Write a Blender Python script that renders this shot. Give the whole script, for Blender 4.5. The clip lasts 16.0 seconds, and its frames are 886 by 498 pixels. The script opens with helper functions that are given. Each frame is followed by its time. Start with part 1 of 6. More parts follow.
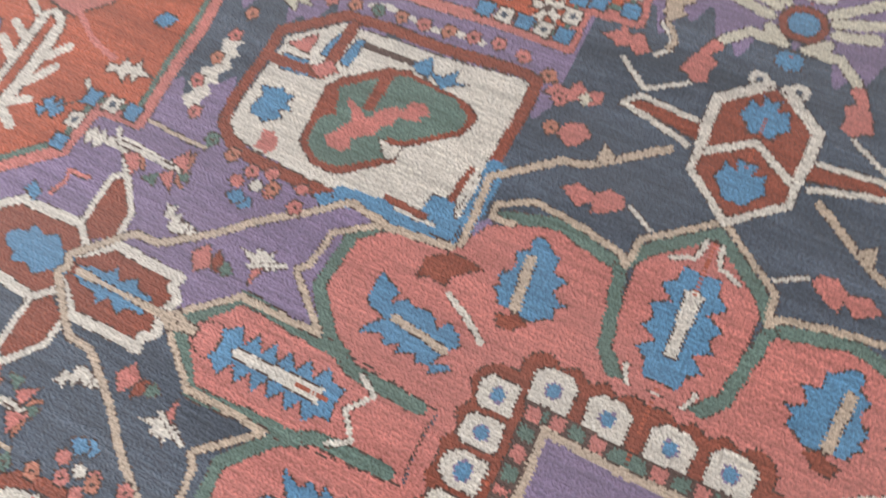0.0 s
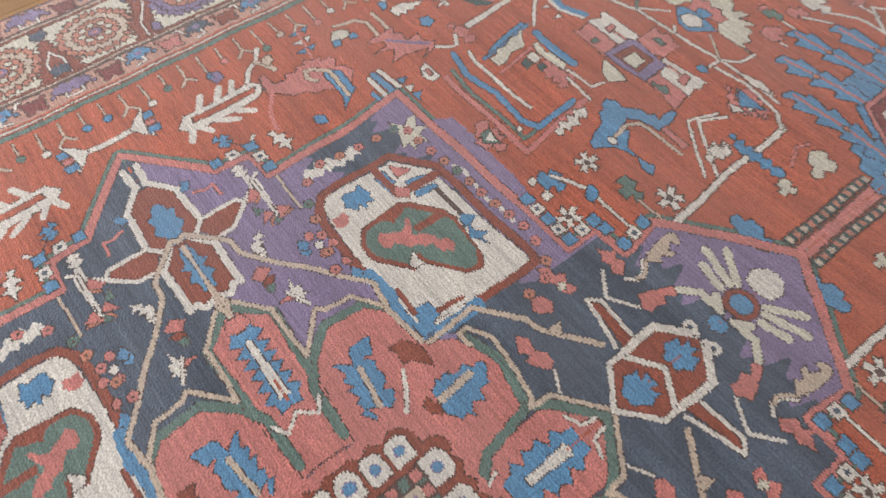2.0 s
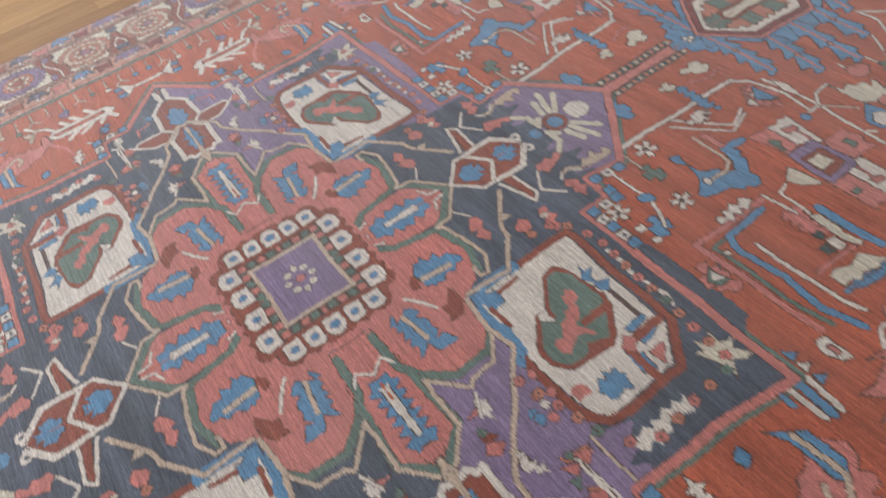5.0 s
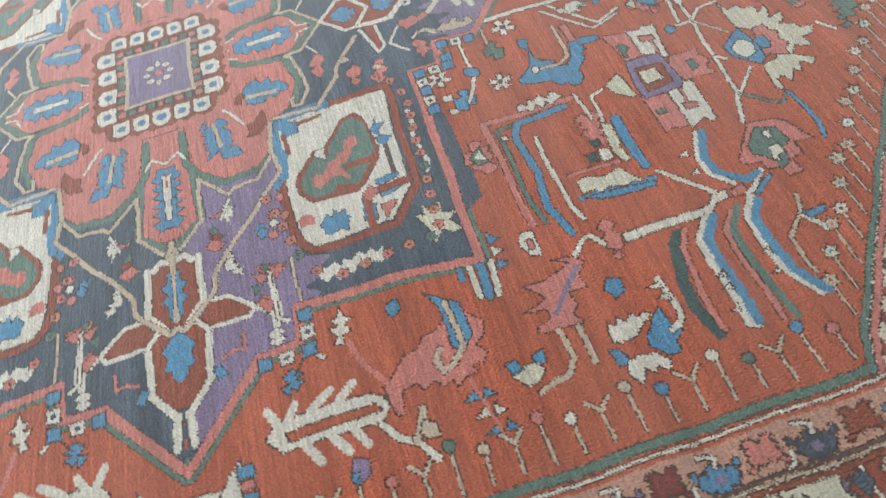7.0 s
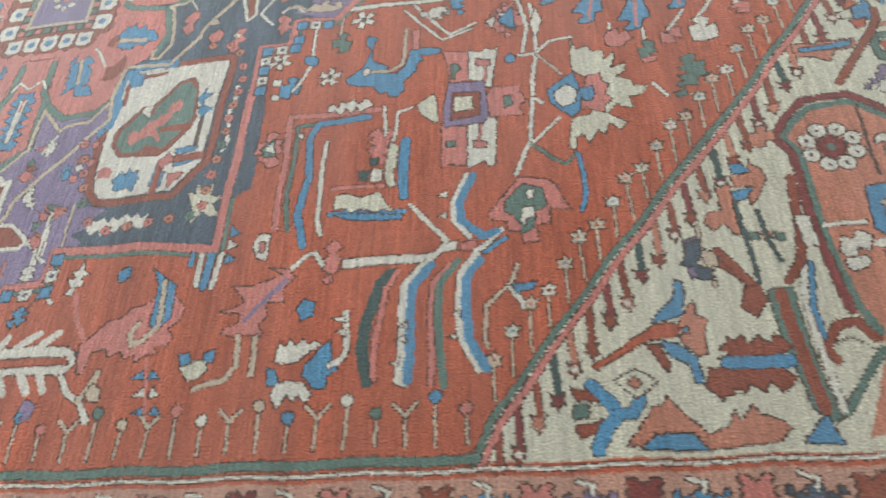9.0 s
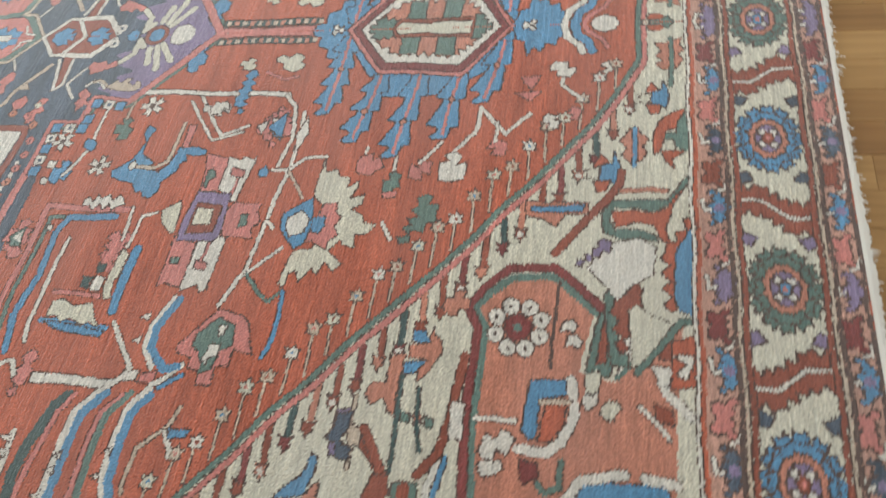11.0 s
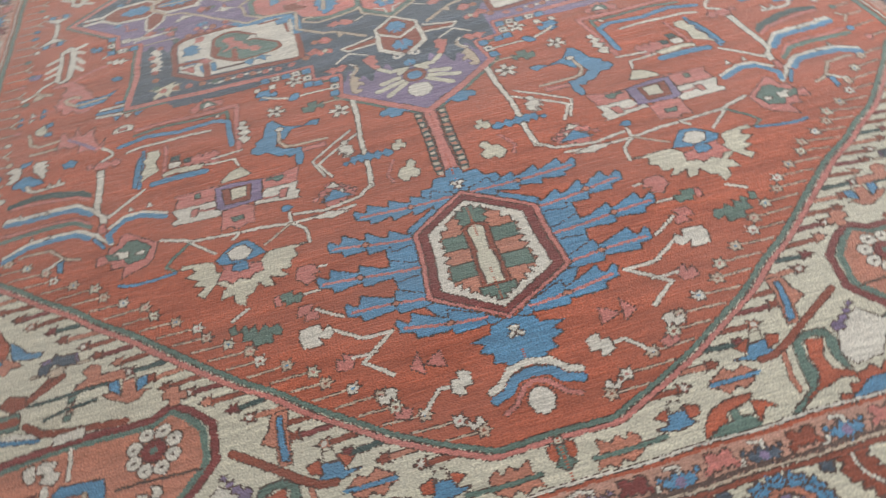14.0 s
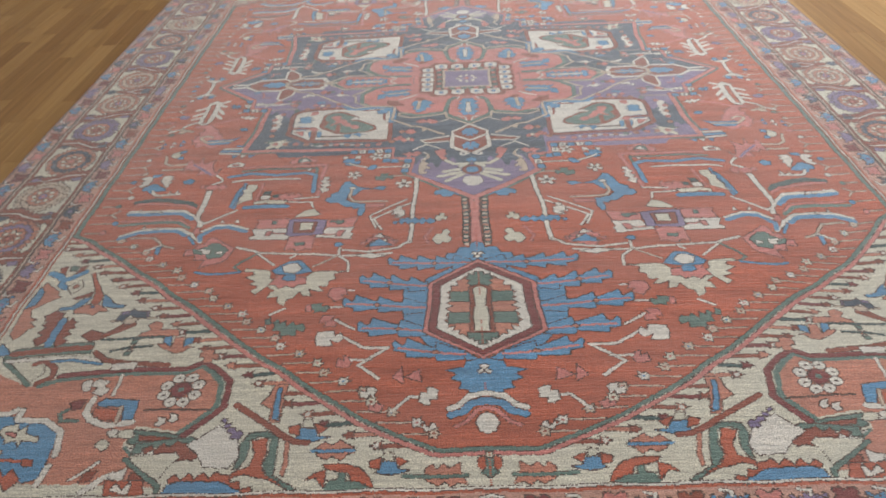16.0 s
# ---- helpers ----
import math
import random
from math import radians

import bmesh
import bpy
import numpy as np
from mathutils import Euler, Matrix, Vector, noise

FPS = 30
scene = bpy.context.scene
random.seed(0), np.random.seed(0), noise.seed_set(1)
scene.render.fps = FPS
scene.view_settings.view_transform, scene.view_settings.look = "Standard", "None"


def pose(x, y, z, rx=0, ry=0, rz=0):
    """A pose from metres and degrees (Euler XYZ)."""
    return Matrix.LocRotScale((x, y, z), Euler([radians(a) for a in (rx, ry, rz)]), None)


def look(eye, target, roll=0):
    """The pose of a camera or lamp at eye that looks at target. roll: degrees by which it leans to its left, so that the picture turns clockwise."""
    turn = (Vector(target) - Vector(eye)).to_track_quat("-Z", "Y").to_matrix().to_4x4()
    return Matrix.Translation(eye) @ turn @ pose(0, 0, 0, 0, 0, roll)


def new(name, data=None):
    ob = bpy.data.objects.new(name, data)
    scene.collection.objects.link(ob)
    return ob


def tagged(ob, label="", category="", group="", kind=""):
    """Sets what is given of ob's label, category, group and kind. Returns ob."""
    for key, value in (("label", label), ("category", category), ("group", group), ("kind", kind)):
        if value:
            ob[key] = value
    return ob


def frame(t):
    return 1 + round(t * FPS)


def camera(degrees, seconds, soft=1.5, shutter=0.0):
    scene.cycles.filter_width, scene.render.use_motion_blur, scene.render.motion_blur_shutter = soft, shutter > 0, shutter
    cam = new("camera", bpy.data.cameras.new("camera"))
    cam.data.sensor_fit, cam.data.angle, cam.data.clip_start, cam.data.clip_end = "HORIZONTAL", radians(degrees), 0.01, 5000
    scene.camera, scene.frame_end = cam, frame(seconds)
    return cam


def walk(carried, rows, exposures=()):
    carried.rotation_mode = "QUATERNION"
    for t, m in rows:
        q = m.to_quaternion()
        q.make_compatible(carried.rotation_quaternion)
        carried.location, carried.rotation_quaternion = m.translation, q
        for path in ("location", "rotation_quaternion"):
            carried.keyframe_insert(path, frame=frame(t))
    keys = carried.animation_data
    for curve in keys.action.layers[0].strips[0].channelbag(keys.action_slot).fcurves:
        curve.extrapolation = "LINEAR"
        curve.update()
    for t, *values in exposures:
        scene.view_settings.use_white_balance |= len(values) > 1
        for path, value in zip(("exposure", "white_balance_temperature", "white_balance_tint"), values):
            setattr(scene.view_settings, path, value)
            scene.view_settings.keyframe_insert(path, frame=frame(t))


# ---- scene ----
cam = camera(64.2, 16.0, soft=1.5, shutter=0.4)
PATH = [
    (0, (0.081, -0.011, 0.788), (0.539, -0.527, -1.089), -15.9),
    (0.5, (0.113, -0.058, 0.893), (0.612, -0.584, -0.97), -14.8),
    (1, (0.061, -0.093, 0.948), (0.663, -0.645, -0.877), -8.9),
    (1.5, (-0.043, -0.073, 0.984), (0.74, -0.63, -0.77), -5.9),
    (2, (-0.162, 0.034, 1.029), (0.726, -0.62, -0.639), -1.7),
    (2.5, (-0.281, 0.102, 1.067), (0.715, -0.684, -0.479), -1.1),
    (3, (-0.401, 0.058, 1.077), (0.711, -0.749, -0.376), -0.3),
    (3.5, (-0.546, 0.029, 1.061), (0.666, -0.667, -0.369), -3.5),
    (4, (-0.688, 0.085, 1.06), (0.543, -0.559, -0.378), -6.4),
    (4.5, (-0.844, 0.147, 1.066), (0.409, -0.47, -0.366), -9.5),
    (5, (-1.007, 0.117, 1.051), (0.22, -0.434, -0.429), -14.4),
    (5.2, (-1.086, 0.07, 1.039), (0.109, -0.44, -0.482), -15.1),
    (7.3, (-1.412, -0.492, 0.973), (-0.257, -0.503, -0.659), -14.9),
    (7.5, (-1.42, -0.537, 0.971), (-0.268, -0.496, -0.663), -15.1),
    (8, (-1.365, -0.694, 0.958), (-0.244, -0.541, -0.692), -16.6),
    (8.5, (-1.349, -0.872, 0.952), (-0.264, -0.671, -0.716), -20.3),
    (9, (-1.386, -1.081, 0.967), (-0.337, -0.798, -0.712), -17.4),
    (9.5, (-1.359, -1.24, 0.959), (-0.32, -0.889, -0.714), -21.7),
    (10, (-1.295, -1.388, 0.958), (-0.281, -1.121, -0.745), -17.2),
    (10.2, (-1.27, -1.444, 0.964), (-0.271, -1.186, -0.75), -16.7),
    (12.3, (-0.712, -2.024, 1.066), (0.08, -1.075, -0.505), -12.6),
    (12.5, (-0.664, -2.085, 1.079), (0.077, -1.071, -0.478), -10.9),
    (13, (-0.532, -2.151, 1.073), (0.071, -1.024, -0.465), -13.1),
    (13.5, (-0.343, -2.173, 1.061), (0.053, -0.947, -0.469), -12.1),
    (14, (-0.188, -2.197, 1.072), (-0.039, -0.889, -0.434), -10.2),
    (14.5, (-0.051, -2.246, 1.077), (-0.118, -0.92, -0.419), -6.3),
    (15, (-0.054, -2.338, 1.092), (-0.115, -0.954, -0.35), -1.8),
    (15.5, (-0.074, -2.469, 1.123), (-0.118, -0.976, -0.207), -2.1),
    (16, (-0.047, -2.555, 1.146), (-0.101, -0.97, -0.073), -3.1),
]
walk(cam, [(t, look(eye, target, roll)) for t, eye, target, roll in PATH],
     [(0, 0.2, 6500, 10), (0.7, 0.12, 6500, 10), (2.5, 0.07, 6450, 11), (5, -0.02, 6450, 12), (7.5, 0.5, 6050, -2), (10, 0.46, 6150, -1), (12.5, 0.58, 6350, 4), (13.2, 0.43, 6350, 4), (14, 0.25, 6400, 5), (16, 0.1, 6400, 7)])

# ---- light: three added area lamps stand in for unseen windows of a plain white room ----
world = bpy.data.worlds.new("sky")
scene.world = world
world.use_nodes = True
wn = world.node_tree.nodes
sky = wn.new("ShaderNodeTexSky")
sky.sky_type, sky.sun_disc, sky.sun_elevation, sky.sun_rotation = "NISHITA", False, radians(35), radians(160)
world.node_tree.links.new(sky.outputs[0], wn["Background"].inputs[0])
wn["Background"].inputs[1].default_value = 0.12

WEST, EAST, SOUTH, NORTH, HIGH = -3.6, 3.4, -4.2, 3.8, 2.6


def added_area_light(name, at, target, size_x, size_y, watts, colour):
    data = bpy.data.lights.new(name, "AREA")
    data.shape, data.size, data.size_y, data.energy, data.color = "RECTANGLE", size_x, size_y, watts, colour
    new(name, data).matrix_world = look(at, target)


# north side follows the rug's brightness; east and south lamps only even it out
added_area_light("added_light_north", (1.0, NORTH - 0.03, 1.55), (1.0, 0, 1.35), 3.0, 1.5, 112, (0.97, 0.98, 1.0))
added_area_light("added_light_east", (EAST - 0.03, 0.2, 1.55), (0, 0.2, 1.35), 2.0, 1.5, 50, (0.97, 0.98, 1.0))
added_area_light("added_light_south", (1.4, SOUTH + 0.03, 1.55), (1.4, 0, 1.35), 2.6, 1.5, 26, (0.97, 0.98, 1.0))


# ---- materials ----
def material(name, colour, rough=0.9):
    m = bpy.data.materials.new(name)
    m.use_nodes = True
    b = m.node_tree.nodes["Principled BSDF"]
    b.inputs["Base Color"].default_value = (*colour, 1)
    b.inputs["Roughness"].default_value = rough
    return m, m.node_tree.nodes, m.node_tree.links, b


def wool(name, colour, abrash=0.16):
    """Knotted wool pile: streaks along the weft, single knots, worn and faded patches."""
    m, n, l, b = material(name, colour, 0.88)
    place = n.new("ShaderNodeNewGeometry").outputs["Position"]

    def noise_at(scale, detail=2.0):
        mp = n.new("ShaderNodeMapping")
        mp.inputs["Scale"].default_value = scale
        l.new(place, mp.inputs["Vector"])
        t = n.new("ShaderNodeTexNoise")
        t.inputs["Scale"].default_value, t.inputs["Detail"].default_value = 1.0, detail
        l.new(mp.outputs[0], t.inputs["Vector"])
        return t.outputs["Fac"]

    def level(fac, low, high):
        r = n.new("ShaderNodeMapRange")
        r.inputs["From Min"].default_value, r.inputs["From Max"].default_value = 0.3, 0.7
        r.inputs["To Min"].default_value, r.inputs["To Max"].default_value = low, high
        l.new(fac, r.inputs["Value"])
        return r.outputs[0]

    def times(a, c):
        k = n.new("ShaderNodeMath")
        k.operation = "MULTIPLY"
        l.new(a, k.inputs[0]), l.new(c, k.inputs[1])
        return k.outputs[0]

    bands = level(noise_at((3.0, 22.0, 1.0), 3.0), 1 - abrash, 1 + abrash)
    rows = level(noise_at((12.0, 190.0, 1.0), 4.0), 0.74, 1.22)
    knots = level(noise_at((300.0, 300.0, 1.0), 1.0), 0.66, 1.30)
    mottle = level(noise_at((70.0, 95.0, 1.0), 3.0), 0.86, 1.13)
    value = times(times(times(bands, rows), knots), mottle)
    tint = n.new("ShaderNodeMix")
    tint.data_type, tint.blend_type = "RGBA", "MULTIPLY"
    tint.inputs["Factor"].default_value = 1.0
    tint.inputs["A"].default_value = (*colour, 1)
    l.new(value, tint.inputs["B"])
    fade = n.new("ShaderNodeMix")
    fade.data_type = "RGBA"
    grey = sum(colour) / 3
    fade.inputs["B"].default_value = (*[0.65 * c + 0.35 * (0.75 * grey + 0.09) for c in colour], 1)
    l.new(level(noise_at((2.2, 5.0, 1.0), 5.0), 0.0, 0.55), fade.inputs["Factor"])
    l.new(tint.outputs["Result"], fade.inputs["A"])
    l.new(fade.outputs["Result"], b.inputs["Base Color"])
    b.inputs["Sheen Weight"].default_value, b.inputs["Sheen Roughness"].default_value = 0.5, 0.5
    b.inputs["Specular IOR Level"].default_value = 0.25
    bump = n.new("ShaderNodeBump")
    bump.inputs["Strength"].default_value, bump.inputs["Distance"].default_value = 0.7, 0.002
    l.new(value, bump.inputs["Height"])
    l.new(bump.outputs[0], b.inputs["Normal"])
    return m


RED, PINK, NAVY, VIOLET, IVORY, CREAM, SALMON, MAROON, DEEP_GREEN, DARK, BLUE, GREEN, RUST, TAN, ROSE = range(15)
WOOLS = [
    wool("wool_madder_red", (0.44, 0.104, 0.052), 0.26),
    wool("wool_rose_pink", (0.54, 0.187, 0.165)),
    wool("wool_navy", (0.078, 0.102, 0.145), 0.42),
    wool("wool_violet", (0.23, 0.175, 0.31), 0.24),
    wool("wool_ivory", (0.64, 0.61, 0.56), 0.12),
    wool("wool_cream", (0.58, 0.555, 0.46), 0.11),
    wool("wool_salmon", (0.50, 0.20, 0.135)),
    wool("wool_maroon", (0.22, 0.05, 0.048)),
    wool("wool_deep_green", (0.06, 0.10, 0.10)),
    wool("wool_dark_brown", (0.125, 0.08, 0.07)),
    wool("wool_blue", (0.095, 0.26, 0.46)),
    wool("wool_teal_green", (0.125, 0.20, 0.175)),
    wool("wool_rust", (0.28, 0.075, 0.045)),
    wool("wool_tan", (0.52, 0.42, 0.33), 0.1),
    wool("wool_faded_rose", (0.49, 0.27, 0.21), 0.2),
]

plaster, _, _, _ = material("white_plaster", (0.78, 0.76, 0.72), 0.9)
white_wool, wwn, wwl, wwb = material("white_cotton", (0.80, 0.78, 0.74), 0.9)
cn = wwn.new("ShaderNodeTexNoise")
cn.inputs["Scale"].default_value = 400
cb = wwn.new("ShaderNodeBump")
cb.inputs["Strength"].default_value = 0.6
wwl.new(cn.outputs[0], cb.inputs["Height"])
wwl.new(cb.outputs[0], wwb.inputs["Normal"])


def wood(name):
    """Oiled light strip parquet, each strip with its own tone."""
    m, n, l, b = material(name, (0.5, 0.28, 0.11), 0.62)
    b.inputs["Specular IOR Level"].default_value = 0.3
    geo = n.new("ShaderNodeNewGeometry")
    info = n.new("ShaderNodeObjectInfo")
    mp = n.new("ShaderNodeMapping")
    mp.inputs["Scale"].default_value = (55, 2.2, 1)
    add = n.new("ShaderNodeMath")
    add.operation = "ADD"
    l.new(geo.outputs["Random Per Island"], add.inputs[0]), l.new(info.outputs["Random"], add.inputs[1])
    fract = n.new("ShaderNodeMath")
    fract.operation = "FRACT"
    l.new(add.outputs[0], fract.inputs[0])
    shift = n.new("ShaderNodeCombineXYZ")
    far = n.new("ShaderNodeMath")
    far.operation = "MULTIPLY"
    far.inputs[1].default_value = 40
    l.new(fract.outputs[0], far.inputs[0]), l.new(far.outputs[0], shift.inputs[0]), l.new(far.outputs[0], shift.inputs[1])
    moved = n.new("ShaderNodeVectorMath")
    l.new(geo.outputs["Position"], moved.inputs[0]), l.new(shift.outputs[0], moved.inputs[1])
    l.new(moved.outputs[0], mp.inputs["Vector"])
    grain = n.new("ShaderNodeTexNoise")
    grain.inputs["Scale"].default_value, grain.inputs["Detail"].default_value, grain.inputs["Distortion"].default_value = 1.0, 6.0, 0.8
    l.new(mp.outputs[0], grain.inputs["Vector"])
    tone = n.new("ShaderNodeValToRGB")
    tone.color_ramp.elements[0].color, tone.color_ramp.elements[1].color = (0.25, 0.13, 0.045, 1), (0.40, 0.24, 0.095, 1)
    tone.color_ramp.elements.new(0.5).color = (0.325, 0.186, 0.068, 1)
    l.new(fract.outputs[0], tone.inputs[0])
    ramp = n.new("ShaderNodeValToRGB")
    ramp.color_ramp.elements[0].position, ramp.color_ramp.elements[1].position = 0.3, 0.68
    ramp.color_ramp.elements[0].color, ramp.color_ramp.elements[1].color = (0.78, 0.75, 0.70, 1), (1.06, 1.05, 1.03, 1)
    l.new(grain.outputs["Fac"], ramp.inputs[0])
    mix = n.new("ShaderNodeMix")
    mix.data_type, mix.blend_type = "RGBA", "MULTIPLY"
    mix.inputs["Factor"].default_value = 1.0
    l.new(tone.outputs[0], mix.inputs["A"]), l.new(ramp.outputs[0], mix.inputs["B"])
    l.new(mix.outputs["Result"], b.inputs["Base Color"])
    bump = n.new("ShaderNodeBump")
    bump.inputs["Strength"].default_value, bump.inputs["Distance"].default_value = 0.15, 0.001
    l.new(grain.outputs["Fac"], bump.inputs["Height"])
    l.new(bump.outputs[0], b.inputs["Normal"])
    return m


parquet = wood("oak_parquet")
glass, _, _, gb = material("window_glass", (1, 1, 1), 0.0)
gb.inputs["Transmission Weight"].default_value = 1.0
frame_paint, _, _, _ = material("white_frame_paint", (0.8, 0.8, 0.78), 0.4)


# ---- mesh helpers ----
def part(name, bm, mat, parent=None, label=""):
    me = bpy.data.meshes.new(name)
    bm.to_mesh(me)
    bm.free()
    me.materials.append(mat)
    ob = new(name, me)
    ob.parent = parent
    return tagged(ob, label) if label else ob


def box(bm, x0, x1, y0, y1, z0, z1):
    m = Matrix.Translation(((x0 + x1) / 2, (y0 + y1) / 2, (z0 + z1) / 2)) @ Matrix.Diagonal((x1 - x0, y1 - y0, z1 - z0, 1))
    bmesh.ops.create_cube(bm, size=1, matrix=m)
    return bm


# ---- room shell, out of view: added to close the place and bounce light; openings assumed ----
def room():
    t = 0.2
    bm = box(bmesh.new(), WEST - t, EAST + t, SOUTH - t, NORTH + t, -0.25, -0.03)
    tagged(part("floor", bm, plaster), "concrete floor slab under the parquet", "floor", kind="structure")
    bm = box(bmesh.new(), WEST - t, EAST + t, SOUTH - t, NORTH + t, HIGH, HIGH + t)
    tagged(part("ceiling", bm, plaster), "plain white plastered ceiling", "ceiling", kind="structure")
    bm = box(bmesh.new(), WEST - t, WEST, SOUTH, NORTH, -0.03, HIGH)
    tagged(part("wall_west", bm, plaster), "plain white plastered wall", "wall", kind="structure")
    bm = bmesh.new()
    for x0, x1, z0, z1 in ((WEST - t, 0.1, -0.03, HIGH), (2.7, EAST + t, -0.03, HIGH), (0.1, 2.7, -0.03, 0.8), (0.1, 2.7, 2.3, HIGH)):
        box(bm, x0, x1, SOUTH - t, SOUTH, z0, z1)
    tagged(part("wall_south", bm, plaster), "unseen plain white plastered wall with an assumed window opening", "wall", kind="structure")
    bm = bmesh.new()
    for x0, x1, z0, z1 in ((WEST - t, -0.5, -0.03, HIGH), (2.5, EAST + t, -0.03, HIGH), (-0.5, 2.5, -0.03, 0.8), (-0.5, 2.5, 2.3, HIGH)):
        box(bm, x0, x1, NORTH, NORTH + t, z0, z1)
    tagged(part("wall_north", bm, plaster), "unseen plain white plastered wall with an assumed window opening", "wall", kind="structure")
    bm = bmesh.new()
    for y0, y1, z0, z1 in ((SOUTH, -0.8, -0.03, HIGH), (1.2, NORTH, -0.03, HIGH), (-0.8, 1.2, -0.03, 0.8), (-0.8, 1.2, 2.3, HIGH)):
        box(bm, EAST, EAST + t, y0, y1, z0, z1)
    tagged(part("wall_east", bm, plaster), "unseen plain white plastered wall with an assumed window opening", "wall", kind="structure")


room()


# ---- the rug's drawing, on a grid of knots ----
# One quarter is drawn, in centimetres: u across from the long axis, v along from the cross axis; the weave mirrors it.
KNOT = 0.25
HALF_W, HALF_L = 148.5, 202.5
NU, NV = int(HALF_W / KNOT), int(HALF_L / KNOT)
uu, vv = np.meshgrid((np.arange(NU) + 0.5) * KNOT, (np.arange(NV) + 0.5) * KNOT)
# the weaver's unsteady hand
GU = uu + 0.16 * np.sin(vv * 0.35 + 1.3 * np.sin(uu * 0.21)) + 0.06 * np.sin(vv * 1.9 + uu)
GV = vv + 0.16 * np.sin(uu * 0.33 + 1.7 * np.sin(vv * 0.19)) + 0.06 * np.sin(uu * 2.1 - vv)
hand = np.random.RandomState(4)
GU += 0.09 * np.where(np.arange(NV)[:, None] % 2, 1, -1) + hand.uniform(-0.06, 0.06, GU.shape)
GV += hand.uniform(-0.07, 0.07, GV.shape)
tint = np.full((NV, NU), RED, np.int16)
owner = np.zeros((NV, NU), np.int16)
NAMES, AREAS = ["field"], [0]
current = [0]


def area(name):
    """Make an area of the rug the one that the next motifs belong to."""
    known = [i for i, a in enumerate(AREAS) if a == i and NAMES[i] == name]
    if not known:
        NAMES.append(name), AREAS.append(len(NAMES) - 1)
        known = [len(NAMES) - 1]
    current[0] = known[0]


def motif(name):
    NAMES.append(name), AREAS.append(current[0])
    return len(NAMES) - 1


def patch(pts, margin):
    a = np.array(pts)
    lo, hi = a.min(0) - margin, a.max(0) + margin
    i0, i1 = max(int(lo[0] / KNOT), 0), min(int(hi[0] / KNOT) + 1, NU)
    j0, j1 = max(int(lo[1] / KNOT), 0), min(int(hi[1] / KNOT) + 1, NV)
    return slice(j0, max(j1, j0)), slice(i0, max(i1, i0))


def inside(pts, u, v):
    hit = np.zeros(u.shape, bool)
    for (a, b), (c, d) in zip(pts, pts[1:] + pts[:1]):
        if b != d:
            hit ^= ((b > v) != (d > v)) & (u < (c - a) * (v - b) / (d - b) + a)
    return hit


def along(pts, u, v):
    near = np.full(u.shape, 1e9)
    for (a, b), (c, d) in zip(pts, pts[1:]):
        w = (c - a) ** 2 + (d - b) ** 2 + 1e-9
        k = np.clip(((u - a) * (c - a) + (v - b) * (d - b)) / w, 0, 1)
        near = np.minimum(near, np.hypot(u - a - k * (c - a), v - b - k * (d - b)))
    return near


def saw(pts, pitch, depth):
    """The outline with teeth that stand out from it."""
    twice = sum(a * d - c * b for (a, b), (c, d) in zip(pts, pts[1:] + pts[:1]))
    s = 1 if twice > 0 else -1
    made = []
    for (a, b), (c, d) in zip(pts, pts[1:] + pts[:1]):
        w = math.hypot(c - a, d - b)
        n = int(w / pitch + 0.5)
        made.append((a, b))
        on_axis = (a < 0.3 and c < 0.3) or (b < 0.3 and d < 0.3)
        for i in range(0 if on_axis else n):
            k0, k1 = (i + 0.5) / n, (i + 1) / n
            made.append((a + (c - a) * k0 + s * (d - b) / w * depth, b + (d - b) * k0 - s * (c - a) / w * depth))
            if i < n - 1:
                made.append((a + (c - a) * k1 - s * (d - b) / w * depth * 0.6, b + (d - b) * k1 + s * (c - a) / w * depth * 0.6))
    return made


EDGES = {"medallion": 0.15, "pendant": 0.26, "main_border": 0.28, "inner_guard_border": 0.28, "outer_guard_border": 0.28}


# where single dark knots of an outline are worn away
worn = np.random.default_rng(5).random(GU.shape)


def edge_width():
    return EDGES.get(NAMES[current[0]], 0.23)


def fill(name, colour, pts, edge=DARK, teeth=None, own=None):
    if teeth:
        pts = saw(pts, *teeth)
    who = motif(name) if own is None else own
    box2 = patch(pts, 1.2)
    u, v = GU[box2], GV[box2]
    ins = inside(pts, u, v)
    if edge is not None:
        # a shape that is halved by an axis has no rim along it
        near = np.full(u.shape, 1e9)
        for p, q in zip(pts, pts[1:] + pts[:1]):
            if max(p[0], q[0]) >= 0.3 and max(p[1], q[1]) >= 0.3:
                near = np.minimum(near, along([p, q], u, v))
        rim = near < edge_width() * 0.62
        owner[box2][rim] = who
    tint[box2][ins] = colour
    owner[box2][ins] = who
    if edge is not None:
        tint[box2][rim & (worn[box2] > 0.13)] = edge
    return who


def line(name, colour, width, pts, edge=DARK, own=None):
    width *= 0.62 if width < 1.6 else 0.75
    who = motif(name) if own is None else own
    box2 = patch(pts, width + 1)
    near = along(pts, GU[box2], GV[box2])
    if edge is not None:
        rim = near < width / 2 + edge_width() * 0.72
        tint[box2][rim & (worn[box2] > 0.13)] = edge
        owner[box2][rim] = who
    core = near < width / 2
    tint[box2][core] = colour
    owner[box2][core] = who
    return who


def disc(name, colour, at, r, edge=DARK, own=None, n=10):
    ring = [(at[0] + r * math.cos(2 * math.pi * i / n), at[1] + r * math.sin(2 * math.pi * i / n)) for i in range(n)]
    return fill(name, colour, ring, edge, own=own)


